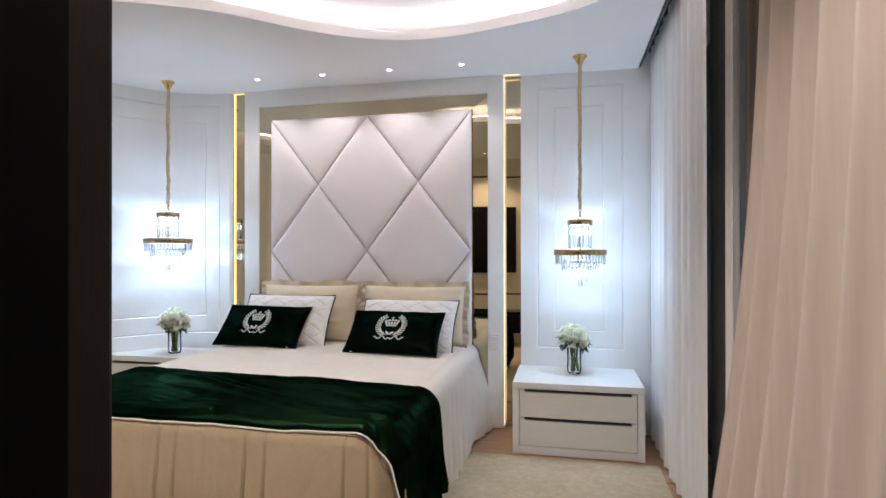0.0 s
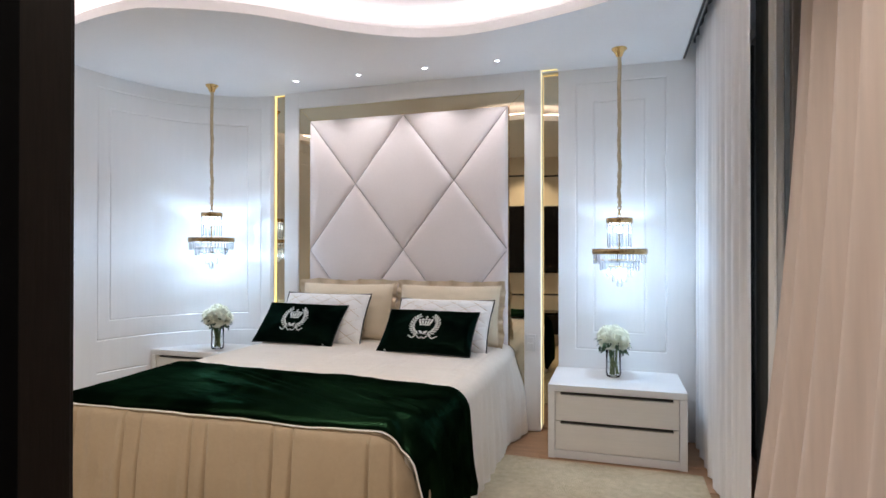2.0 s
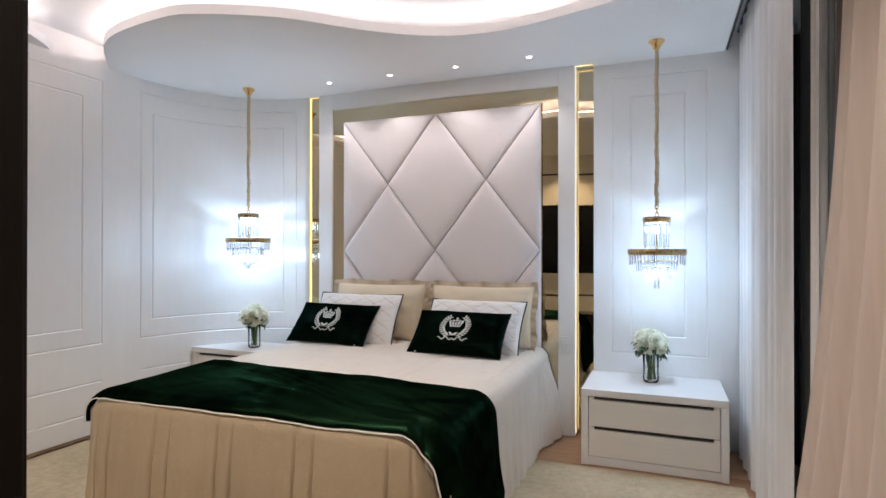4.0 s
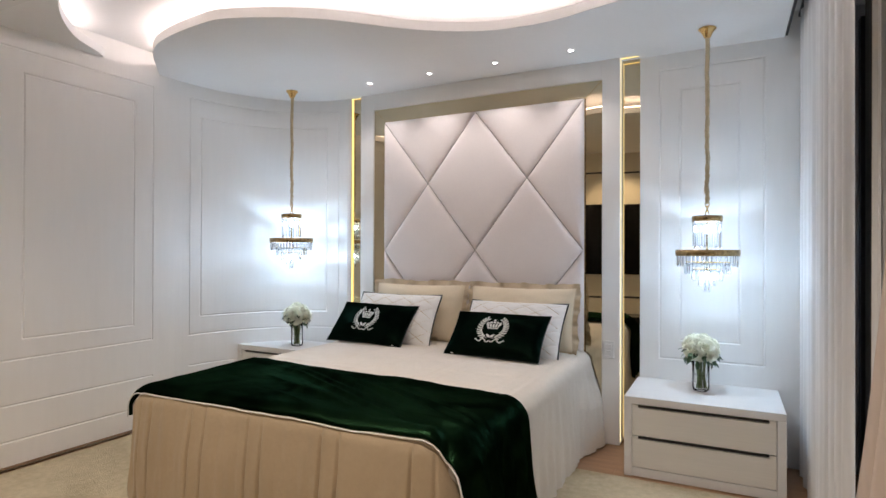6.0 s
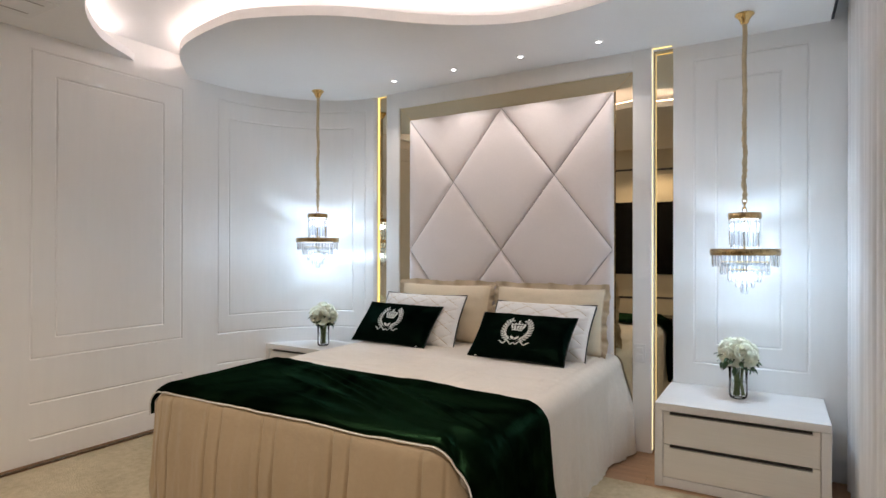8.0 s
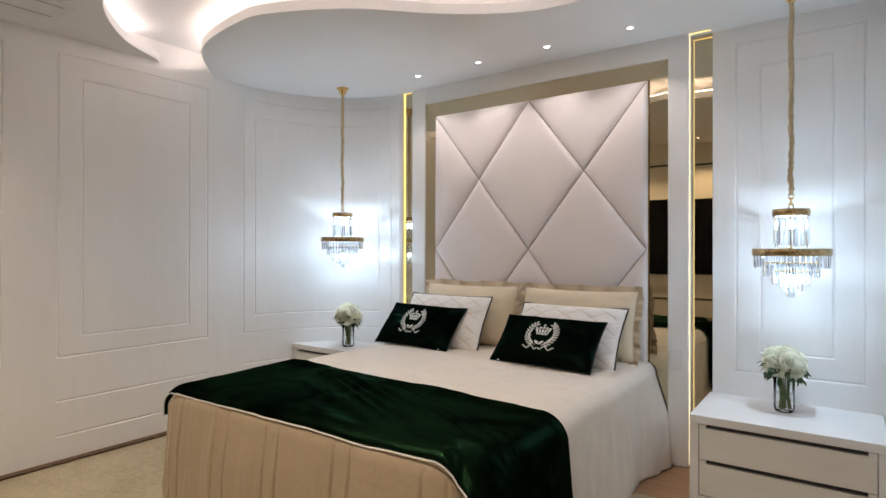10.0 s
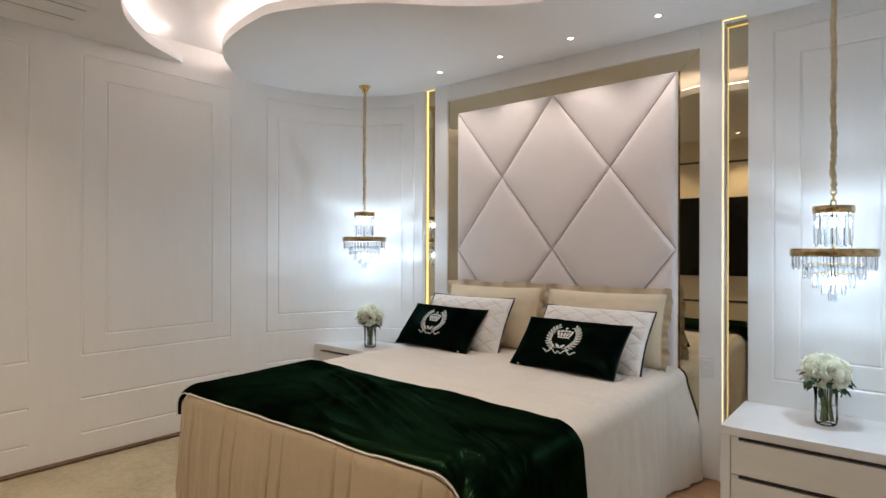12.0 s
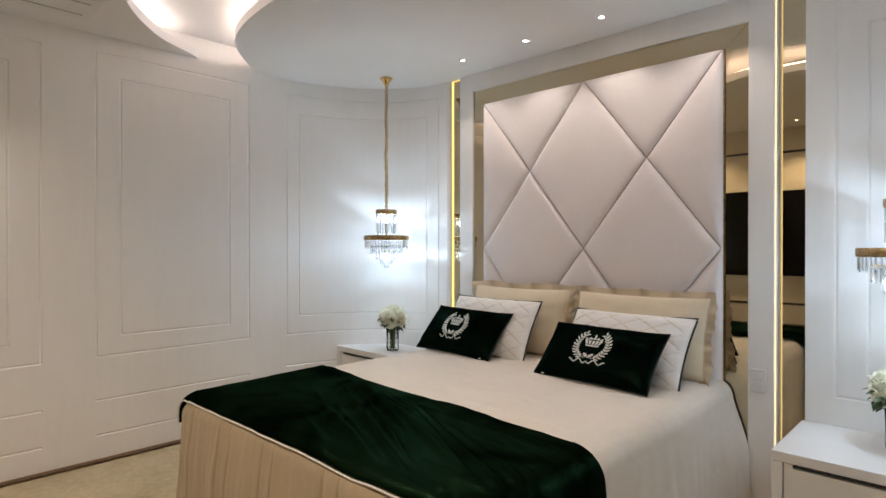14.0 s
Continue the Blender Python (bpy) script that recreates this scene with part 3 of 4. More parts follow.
def bedpart(name, me, label=""):
    return part(name, me, None, bed, label, to_bed)


def band_dip(x):
    """Depth of the stitched seams across the quilt."""
    d = 0.0
    for a, b in BANDS:
        for e in (a, b):
            d += math.exp(-((x - e) / 0.0055) ** 2)
    return min(d, 1.0)


def crumple(x, y, s):
    return noise.noise(Vector((x * s, y * s, s))) + 0.5 * noise.noise(Vector((x * s * 2.3, y * s * 2.3, s + 5)))


# faint creases across the bedspread: place, slant, height
CREASES = [(-0.82, 0.10, 0.004), (-0.98, -0.22, 0.003), (-1.13, 0.16, 0.005), (-1.27, -0.06, 0.004), (-1.05, 0.45, 0.004), (-0.90, -0.40, 0.003)]


def bed_skin(u, y, off=0.0, drop=1.0, seam=True):
    """A point on the bedspread: u runs across and down the sides."""
    flat, quarter = BW - BR, BR * math.pi / 2
    a = abs(u)
    sg = 1 if u >= 0 else -1
    crown = 0.012 * (1 - (min(a, flat) / flat) ** 2)
    end = 0.0
    e = (BF + ER) - y
    if e > 0:
        end = ER - math.sqrt(max(0.0, ER ** 2 - min(e, ER) ** 2))
    if a <= flat:
        x, z = a, BT + crown - end
        z += 0.004 * crumple(u, y, 3.0) + 0.003 * crumple(u * 0.5, y * 1.5 + 0.6 * u, 9.0)
        for c, tilt, high in CREASES:
            z += high * math.exp(-((y - c - tilt * u - 0.02 * math.sin(4 * u + c)) / 0.016) ** 2)
        if seam:
            z -= 0.006 * band_dip(u)
        z += off
    elif a <= flat + quarter:
        t = (a - flat) / BR
        x, z = flat + (BR + off) * math.sin(t), BT - BR + (BR + off) * math.cos(t) - end * (1 - t / 1.571)
    else:
        d = a - flat - quarter
        f = min(1.0, d / 0.35)
        fold = 0.008 * math.sin(y * 31 + 3.2 * math.sin(y * 6)) + 0.004 * math.sin(y * 67 + 1.7 + 4 * math.sin(y * 4 + d * 3))
        puff = max(0.0, min(1.0, (y + 0.42) / 0.34))
        tuck = max(0.0, min(1.0, (y + 1.45) / 0.5)) if u > 0 else 1.0
        x = BW + off + f * (fold * tuck + (0.010 + 0.035 * tuck) * d) + 0.075 * puff * puff * (3 - 2 * puff) * min(1.0, d / 0.25) + 0.006 * f * crumple(y, d, 4.0)
        z = BT - BR - d
    return sg * x, y, z


def round_corner(p, r=0.16):
    """Rounds the two corners at the bed's foot in plan."""
    x, y, z = p
    if x < 0:
        k = max(0.0, min(1.0, (-1.1 - y) / 0.9))
        x += 0.072 * k * k * (3 - 2 * k) * min(1.0, -x / BW)
        return x, y, z
    kx, ky = max(0.0, min(1.0, (x - 0.77) / 0.16)), max(0.0, min(1.0, (BF + 0.36 - y) / 0.36))
    z -= 0.055 * kx * kx * ky * ky * (3 - 2 * ky) * max(0.0, z / BT)
    p = (x, y, z)
    split = 0.95
    a, b = (abs(x) - (BW - r)) / r, ((BF + r) - y) / r
    if a <= 0 or b <= 0:
        return p
    m = max(a, b)
    ang = (b / a) * split if a >= b else math.pi / 2 - (a / b) * (math.pi / 2 - split)
    return math.copysign(BW - r + r * m * math.cos(ang), x), BF + r - r * m * math.sin(ang), z


DROP = BT - BR - 0.012
ULEN = (BW - BR) + BR * math.pi / 2 + DROP
part("mattress", box(-BW + 0.09, BW - 0.09, BF + 1.05 + 0.09, 0.99, 0.33, BT - 0.012, 0.05, seg=4), COTTON, bed)
part("bed_base", box(-BW + 0.12, BW - 0.12, BF + 1.05 + 0.12, 0.98, 0.0, 0.33, 0.01), LINEN, bed)
bedpart("bedspread", grid("bedspread", 210, 110, lambda i, j: round_corner(bed_skin((2 * i - 1) * ULEN, -0.014 + (BF + 0.014) * j)), LINEN), "cream bedspread falling to the floor in soft folds")


def foot_face(i, j):
    """The quilted drop at the foot: long channels between stitched seams, turned over the top edge and round one corner."""
    r = 0.16
    x = -BW * 0.975 + i * (BW * 1.975 + 0.19)
    turn = max(0.0, x - (BW - r)) / r
    flat_x = min(x, BW)
    rise, rad = BT - ER - 0.012, ER + 0.009
    total = rise + rad * math.pi / 2
    s = total * j
    low = max(0.0, 1 - s / rise)
    puff = 0.028 * (1 - 0.9 * band_dip(x)) * min(1.0, max(0.0, total - 0.05 - s) / 0.26) ** 0.8
    puff *= 1 - 0.7 * max(0.0, min(1.0, (-x - 0.78) / 0.12)) - 0.7 * max(0.0, min(1.0, (x - 0.78) / 0.14))
    if s < rise:
        y, z = BF - 0.009, 0.012 + s
    else:
        th = (s - rise) / rad
        y, z = BF + ER - rad * math.cos(th), BT - ER + (rad + 0.012 * (1 - min(1.0, abs(x) / 0.86) ** 2)) * math.sin(th)
    over = max(0.0, abs(flat_x) - (BW - BR))
    z -= 0.016 * max(0.0, min(1.0, (-x - 0.66) / 0.2)) * (z / BT) ** 3
    z -= (BR - math.sqrt(max(0.0, BR * BR - min(over, BR) ** 2))) * (z / BT) ** 3
    y -= puff + 0.02 * low ** 1.5 * (1 - max(0.0, min(1.0, (x - 0.7) / 0.2)))
    side = max(0.0, min(1.3, (x - 0.55) / 0.38)) + max(0.0, (-x - 0.72) / 0.3)
    y += 0.006 * crumple(x, z * 0.5, 5.0) - 0.010 * crumple(x * 3.0, z * 0.5 + 0.3 * x, 4.0) * (0.3 + low) ** 0.5
    y -= side * (0.007 if x > 0 else 0.010) * math.sin(x * 60 + z * 22 + 2.5 * math.sin(z * 9)) * min(1.0, low * 4)
    if turn == 0.0:
        return round_corner((x * (1 + (0.0 if x > 0 else 0.022) * low), y, z))
    tuck = min(1.0, turn) * max(0.0, min(1.0, (s - rise + 0.10) / 0.10))
    out_by = BF - y + 0.010 * min(1.0, turn) * (1 - tuck) - 0.030 * tuck
    z -= 0.035 * tuck
    ang = min(turn, math.pi / 2)
    px, py = BW - r + (r + out_by) * math.sin(ang), BF + r - (r + out_by) * math.cos(ang)
    py += max(0.0, turn - math.pi / 2) * r
    kx, ky = max(0.0, min(1.0, (px - 0.77) / 0.16)), max(0.0, min(1.0, (BF + 0.36 - py) / 0.36))
    return px, py, z - 0.055 * kx * kx * ky * ky * (3 - 2 * ky) * max(0.0, z / BT)


bedpart("foot_quilt", grid("foot_quilt", 470, 56, foot_face, TAN, thick=0.006), "beige channel-quilted drop at the foot")

# throw: lies over the foot and hangs down one side
throw = tagged(empty("throw_blanket", -0.06, -1.6, BT), "dark green velvet throw draped over the bed's foot", "throw")


def throw_back(u):
    """Where the throw's back edge lies along the bed, from its far side to the hanging side."""
    pts = [(-1.2, -1.40), (-0.95, -1.33), (-0.8, -1.36), (0.0, -1.445), (0.56, -1.460), (0.84, -1.445), (0.95, -1.43), (1.05, -1.43), (1.6, -1.43)]
    for (a, p), (b, q) in zip(pts, pts[1:]):
        if u <= b:
            t = max(0.0, (u - a) / (b - a))
            t = t * t * (3 - 2 * t)
            return p + (q - p) * t
    return pts[-1][1]


# long creases that run slantwise over the throw: place, width, height, reach across
FOLDS = [(-1.635, 0.020, 0.022, -0.5, 0.75), (-1.675, 0.010, 0.009, -0.3, 0.45), (-1.715, 0.012, 0.012, -0.45, 0.6), (-1.752, 0.016, 0.017, -0.5, 0.7), (-1.80, 0.011, 0.010, -0.1, 0.55), (-1.845, 0.014, 0.010, -0.4, 0.3), (-1.88, 0.018, 0.013, -0.2, 0.6), (-1.60, 0.010, 0.009, -0.2, 0.5), (-1.565, 0.013, 0.011, -0.1, 0.8), (-1.50, 0.018, 0.012, 0.15, 0.95), (-1.45, 0.012, 0.008, 0.4, 1.0), (-1.95, 0.02, 0.010, -0.1, 0.5)]


def throw_skin(i, j):
    u = -(BW + 0.10) + i * (2 * BW + 0.10 + 0.46)
    back = throw_back(u)
    front = BF + 0.004
    y = back + (front - back) * j
    ridge = 0.005 * max(0.0, crumple(u * 1.1 + y * 0.9, y * 3.2 - u * 1.2, 1.6)) + 0.0015 * crumple(u, y, 5.0)
    q = y + 0.42 * u
    for k, (c, wd, amp, u0, u1) in enumerate(FOLDS):
        fade = math.exp(-((u - (u0 + u1) / 2) / (0.42 * (u1 - u0))) ** 4)
        away = (q - c - 0.03 * math.sin(3.1 * u + k)) / wd
        ridge += 1.7 * amp * fade * (0.55 * math.exp(-abs(away) * (1.5 if away > 0 else 0.7)) + 0.45 * math.exp(-away * away))
    x, yy, z = bed_skin(u, y, 0.023 + ridge * (1 - 0.8 * max(0.0, j - 0.85) / 0.15) + 0.020 * max(0.0, min(1.0, (u - 0.5) / 0.3)) * max(0.0, j - 0.6) / 0.4, seam=False)
    if abs(u) > BW:
        d = abs(u) - BW
        x += (1 if u > 0 else -1) * min(1, d / 0.2) * (0.012 + 0.024 * (1 - 1.6 * abs(math.sin(j * 15 + 0.7 * math.sin(u * 7)))) ** 1 + 0.006 * math.sin(j * 61 + 2))
    yy += 0.012 * math.sin(u * 5.0) * (1 - j) - 0.010 * max(0.0, j - 0.88) / 0.12
    return round_corner((x, yy, z))


part("cloth", grid("cloth", 250, 110, throw_skin, VELVET, thick=0.004), None, throw, m=Matrix.Translation((0, 1.6, -BT)))
edge = [Vector(throw_skin(i / 90, 1.0)) + Vector((0, -0.003, -0.006)) for i in range(91)]
part("piping", tube(edge, 0.0035, 6, "piping", WPIPING), None, throw, "white corded piping", Matrix.Translation((0, 1.6, -BT)))


# ---- pillows ----
def pillow_point(w, h, t, i, j, side, seed):
    """A plump pillow: pinched corners, bowed edges, soft wrinkles. Lies in x-z, faces -y."""
    a, b = 2 * i - 1, 2 * j - 1
    ex, ez = 1 - 0.04 * (1 - b * b) * abs(a) ** 3, 1 - 0.06 * (1 - a * a) * abs(b) ** 3
    x, z = a * w / 2 * ex, b * h / 2 * ez
    p = max(0.0, (1 - abs(a) ** 2.6)) ** 0.55 * max(0.0, (1 - abs(b) ** 2.6)) ** 0.55
    y = t / 2 * p
    y += (0.007 * crumple(a + seed, b, 2.4) + 0.003 * crumple(a * 0.7 + b + seed, b - 0.6 * a, 5.0)) * p ** 0.5
    return x, -side * y, z


def pillow_mesh(name, w, h, t, material, seed, extra=None, n=30):
    verts, faces = [], []
    for side in (1, -1):
        base = len(verts)
        for j in range(n + 1):
            for i in range(n + 1):
                x, y, z = pillow_point(w, h, t, i / n, j / n, side, seed)
                if extra and side == 1:
                    y -= extra(x, z)
                verts.append((x, y, z))
        for j in range(n):
            for i in range(n):
                q = [base + j * (n + 1) + i, base + j * (n + 1) + i + 1, base + (j + 1) * (n + 1) + i + 1, base + (j + 1) * (n + 1) + i]
                faces.append(tuple(q if side == 1 else reversed(q)))
    return mesh_from(name, verts, faces, material, True)


def border(w, h, seed, n=24):
    """The pillow's seam, as a loop of points."""
    out = []
    for i in range(n):
        out.append(pillow_point(w, h, 0, i / n, 0, 1, seed))
    for i in range(n):
        out.append(pillow_point(w, h, 0, 1, i / n, 1, seed))
    for i in range(n):
        out.append(pillow_point(w, h, 0, 1 - i / n, 1, 1, seed))
    for i in range(n):
        out.append(pillow_point(w, h, 0, 0, 1 - i / n, 1, seed))
    return out


def flange(w, h, out_by, seed):
    """A gathered cloth border round a sham."""
    loop = border(w, h, seed, 30)
    verts, faces = [], []
    n = len(loop)
    for k, (x, y, z) in enumerate(loop):
        d = Vector((x / w * 2, 0, z / h * 2))
        d = Vector((math.copysign(abs(d.x) ** 4, d.x), 0, math.copysign(abs(d.z) ** 4, d.z)))
        d.normalize()
        for s in (-0.1, 0.5, 1.0):
            wob = 0.014 * s * math.sin(k * 0.9 + seed) + 0.011 * s * math.sin(k * 1.9 + 2 * seed)
            verts.append((x + d.x * out_by * s * (1 + 0.12 * math.sin(k * 0.37 + seed)), y + wob, z + d.z * out_by * s * (1 + 0.12 * math.sin(k * 0.41 + 1 + seed) + 0.05 * math.sin(k * 1.7))))
    for k in range(n):
        l = (k + 1) % n
        for s in (0, 1):
            faces.append((k * 3 + s, l * 3 + s, l * 3 + s + 1, k * 3 + s + 1))
    return mesh_from("flange", verts, faces, FLANGE, True)


def sham(x, y, z, lean, rz, seed):
    e = empty("pillow_sham", x, y, z, rz)
    tagged(e, "large beige pillow in a flanged sham, leaning on the headboard", "pillow", "beige shams")
    m = pose(0, 0, 0, -lean, 0, 0) @ Matrix.Translation((0, 0, 0.215))
    part("body", pillow_mesh("body", 0.77, 0.43, 0.19, SHAM, seed), None, e, m=m)
    # flange coloured darker than the body, as if in its shade
    part("flange", flange(0.765, 0.425, 0.040, seed), None, e, m=m)
    part("seam", tube(border(0.768, 0.428, seed), 0.0035, 5, "seam", FLANGE, True), None, e, m=m)


def quilt_lines(x, z):
    """Stitched diamonds on the white pillows."""
    a, b = (x + z * 1.75) / 0.17, (x - z * 1.75) / 0.17
    d = min(abs(a - round(a)), abs(b - round(b)))
    return -0.0035 * math.exp(-(d / 0.06) ** 2)


def white_pillow(x, y, z, lean, rz, seed):
    e = empty("quilted_pillow", x, y, z, rz)
    tagged(e, "white diamond-quilted pillow with black piping", "pillow", "white quilted pillows")
    m = pose(0, 0, 0, -lean, 0, 0) @ Matrix.Translation((0, 0, 0.192))
    part("body", pillow_mesh("body", 0.71, 0.415, 0.17, COTTON, seed, quilt_lines, 72), None, e, m=m)
    part("piping", tube(border(0.71, 0.415, seed), 0.0055, 6, "piping", PIPING, True), None, e, "black corded piping", m)
    verts, faces = [], []
    for fam in (1, -1):
        for k in range(-5, 6):
            prev = None
            for s in range(-26, 27):
                zz = s / 26 * 0.185
                xx = k * 0.17 - fam * zz * 1.75
                if abs(xx) < 0.335 and abs(zz) < 0.18:
                    i, j = xx / 0.71 + 0.5, zz / 0.415 + 0.5
                    p = pillow_point(0.71, 0.415, 0.17, i, j, 1, seed)
                    base = len(verts)
                    verts += [(p[0] - 0.0028, p[1] + 0.0012, p[2]), (p[0] + 0.0028, p[1] + 0.0012, p[2])]
                    if prev is not None:
                        faces.append((prev, prev + 1, base + 1, base))
                    prev = base
                else:
                    prev = None
    part("stitching", mesh_from("stitching", verts, faces, FLANGE), None, e, "beige stitched diamonds", m)


def emblem(w, h, t, seed):
    """Plain crown and laurel shapes, laid on the cushion's face."""
    verts, faces = [], []

    def put(poly):
        base = len(verts)
        for x, z in poly:
            x, z = x * 1.38, z * 1.12
            p = pillow_point(w, h, t, x / w + 0.5, z / h + 0.5, 1, seed)
            verts.append((p[0], p[1] - 0.0035, p[2]))
        faces.append(tuple(range(base, base + len(poly))))

    def leaf(cx, cz, ang, ln, wd):
        c, s = math.cos(ang), math.sin(ang)
        put([(cx + c * a - s * b, cz + s * a + c * b) for a, b in ((0, 0), (ln * 0.4, wd), (ln * 0.8, wd * 0.7), (ln, 0), (ln * 0.8, -wd * 0.7), (ln * 0.4, -wd))])

    def ribbon(pts, wd):
        for (ax, az), (bx, bz) in zip(pts, pts[1:]):
            d = Vector((bx - ax, bz - az)).normalized()
            n = Vector((-d.y, d.x)) * wd
            put([(ax + n.x, az + n.y), (ax - n.x, az - n.y), (bx - n.x, bz - n.y), (bx + n.x, bz + n.y)])

    for sg in (-1, 1):
        arcp = []
        for k in range(12):
            a = radians(-78 + k * 11.5)
            x, z = sg * 0.062 * math.cos(a), 0.005 + 0.075 * math.sin(a)
            arcp.append((x, z))
            tang = a + math.pi / 2 if sg > 0 else math.pi - (a + math.pi / 2)
            if k > 0:
                leaf(x, z, tang - sg * 0.75, 0.024, 0.0042)
                leaf(x, z, tang + sg * 0.75, 0.019, 0.0038)
        ribbon(arcp, 0.0014)
        ribbon([(sg * (0.002 + 0.072 * k / 16), -0.082 - 0.010 * math.sin(k * 0.72) * (1 - 0.02 * k)) for k in range(17)], 0.0026)
        leaf(0, -0.066, math.pi / 2 + sg * 0.7, 0.032, 0.0075)
    grow = 1.3

    def crown(poly):
        put([(x * grow, 0.006 + (z - 0.012) * grow) for x, z in poly])

    crown([(-0.020, 0.004), (0.020, 0.004), (0.021, 0.010), (-0.021, 0.010)])
    for k in range(-2, 3):
        a, b = k * 0.0088, k * 0.0125
        crown([(a - 0.0030, 0.012), (a + 0.0030, 0.012), (b + 0.0044, 0.030), (b - 0.0044, 0.030)])
        crown([(b + 0.0036 * math.cos(q), 0.036 + 0.003 * (2 - abs(k)) + 0.0036 * math.sin(q)) for q in [n * math.pi / 4 for n in range(8)]])
    ribbon([(1.3 * (-0.027 + 0.0054 * k), 0.0307 + 0.008 * math.sin(math.pi * k / 10)) for k in range(11)], 0.0026)
    crown([(-0.0016, 0.044), (0.0016, 0.044), (0.0016, 0.056), (-0.0016, 0.056)])
    crown([(-0.005, 0.049), (0.005, 0.049), (0.005, 0.052), (-0.005, 0.052)])
    return mesh_from("embroidery", verts, faces, SILVER)


def green_cushion(x, y, z, lean, rz, seed, w=0.65):
    e = empty("velvet_cushion", x, y, z, rz)
    tagged(e, "dark green velvet cushion with a silver embroidered emblem", "cushion", "green velvet cushions")
    m = pose(0, 0, 0, -lean, 0, 0) @ Matrix.Translation((0, 0, 0.165))
    part("body", pillow_mesh("body", w, 0.35, 0.16, CUSHVELVET, seed), None, e, m=m)
    part("embroidery", emblem(w, 0.35, 0.16, seed), None, e, "silver embroidered crown and laurel", m)
    tag_x = w * 0.40 * (1 if x < 0 else -1)
    part("tag", box(tag_x - 0.008, tag_x + 0.008, -0.012, -0.009, -0.170, -0.156, 0.001), COTTON, e, "small white sewn tag", m)
    part("seam", tube(border(w, 0.35, seed), 0.004, 5, "seam", PIPING, True), None, e, m=m)


TOPZ = BT + 0.012
sham(0.405, -0.200, TOPZ - 0.004, 13, 0, 1.0)
sham(-0.42, -0.200, TOPZ - 0.004, 13, 1, 4.0)
white_pillow(0.40, -0.425, TOPZ - 0.012, 35, -2, 2.0)
white_pillow(-0.525, -0.418, TOPZ - 0.008, 29, -1, 6.0)
green_cushion(0.374, -0.645, TOPZ + 0.005, 43, -2.5, 3.0)
green_cushion(-0.655, -0.545, TOPZ + 0.004, 40, -5, 7.0, 0.69)


# ---- bedside tables ----
def nightstand(x0, x1, yf, yb, top, label):
    w, d = x1 - x0, yb - yf
    e = empty("nightstand", (x0 + x1) / 2, yf, 0)
    tagged(e, label, "nightstand", "bedside tables")
    h = w / 2
    t = 0.042
    part("top", box(-h, h, 0, d, top - t, top, 0.003), WHITEWOOD, e)
    part("side", box(-h, -h + t, 0.0, d, 0.002, top - t - 0.0005, 0.002), WHITEWOOD, e)
    part("side", box(h - t, h, 0.0, d, 0.002, top - t - 0.0005, 0.002), WHITEWOOD, e)
    part("bottom", box(-h + t, h - t, 0.004, d, 0.004, 0.012 + t, 0.002), WHITEWOOD, e)
    part("back", box(-h + t, h - t, d - 0.02, d - 0.002, 0.055, top - t - 0.001), WHITEWOOD, e)
    # black sheet behind the drawers puts shade into their gaps
    part("gap_shade_sheet", box(-h + t + 0.001, h - t - 0.001, 0.03, 0.04, 0.055, top - t - 0.001), GROOVE, e)
    lo, hi = 0.058, top - t - 0.004
    mid = (lo + hi) / 2
    for a, b in ((lo, mid - 0.002), (mid + 0.002, hi)):
        dr = part("drawer", box(-h + t + 0.003, h - t - 0.003, 0.006, 0.028, a, b - 0.016, 0.0015), DRAWER, e)
        part("drawer_rail", box(-h + t + 0.003, -h + t + 0.035, 0.006, 0.028, b - 0.0158, b, 0.001), DRAWER, dr)
        part("drawer_rail", box(h - t - 0.035, h - t - 0.003, 0.006, 0.028, b - 0.0158, b, 0.001), DRAWER, dr)
        # solid dark bar holds the pull's recess shade; nothing is cut
        part("pull_shade_bar", box(-h + t + 0.036, h - t - 0.036, 0.002, 0.0285, b - 0.0098, b - 0.003, 0.001), GROOVE, dr, "finger pull, its recess shade built as a dark bar")
    return e


nightstand(1.163, 1.972, -0.503, 0.056, 0.461, "white two-drawer bedside table with shaded finger pulls")
nightstand(-1.93, -1.13, -0.52, -0.12, 0.522, "white two-drawer bedside table beside a curved wall")


# ---- pendants ----
def gold_ring(r, z0, z1):
    return lathe([(r - 0.012, z0), (r, z0), (r + 0.002, (z0 + z1) / 2), (r, z1), (r - 0.012, z1), (r - 0.012, z0)], 48)


def prism(length, r):
    """A faceted crystal bar hanging from its top, with a pointed end."""
    verts, faces = [], []
    for z, k in ((0, 0.5), (-0.006, 1.0), (-length + 0.012, 1.0), (-length, 0.25)):
        for q in range(6):
            a = math.pi / 3 * q
            verts.append((r * k * math.cos(a), r * k * 0.7 * math.sin(a), z))
    for lv in range(3):
        for q in range(6):
            w = (q + 1) % 6
            faces.append((lv * 6 + q, lv * 6 + w, lv * 6 + 6 + w, lv * 6 + 6 + q))
    faces += [tuple(range(5, -1, -1)), tuple(range(18, 24))]
    return mesh_from("crystal", verts, faces, CRYSTAL)


LONG, MID, SHORT = prism(0.158, 0.0100), prism(0.068, 0.0085), prism(0.056, 0.0085)


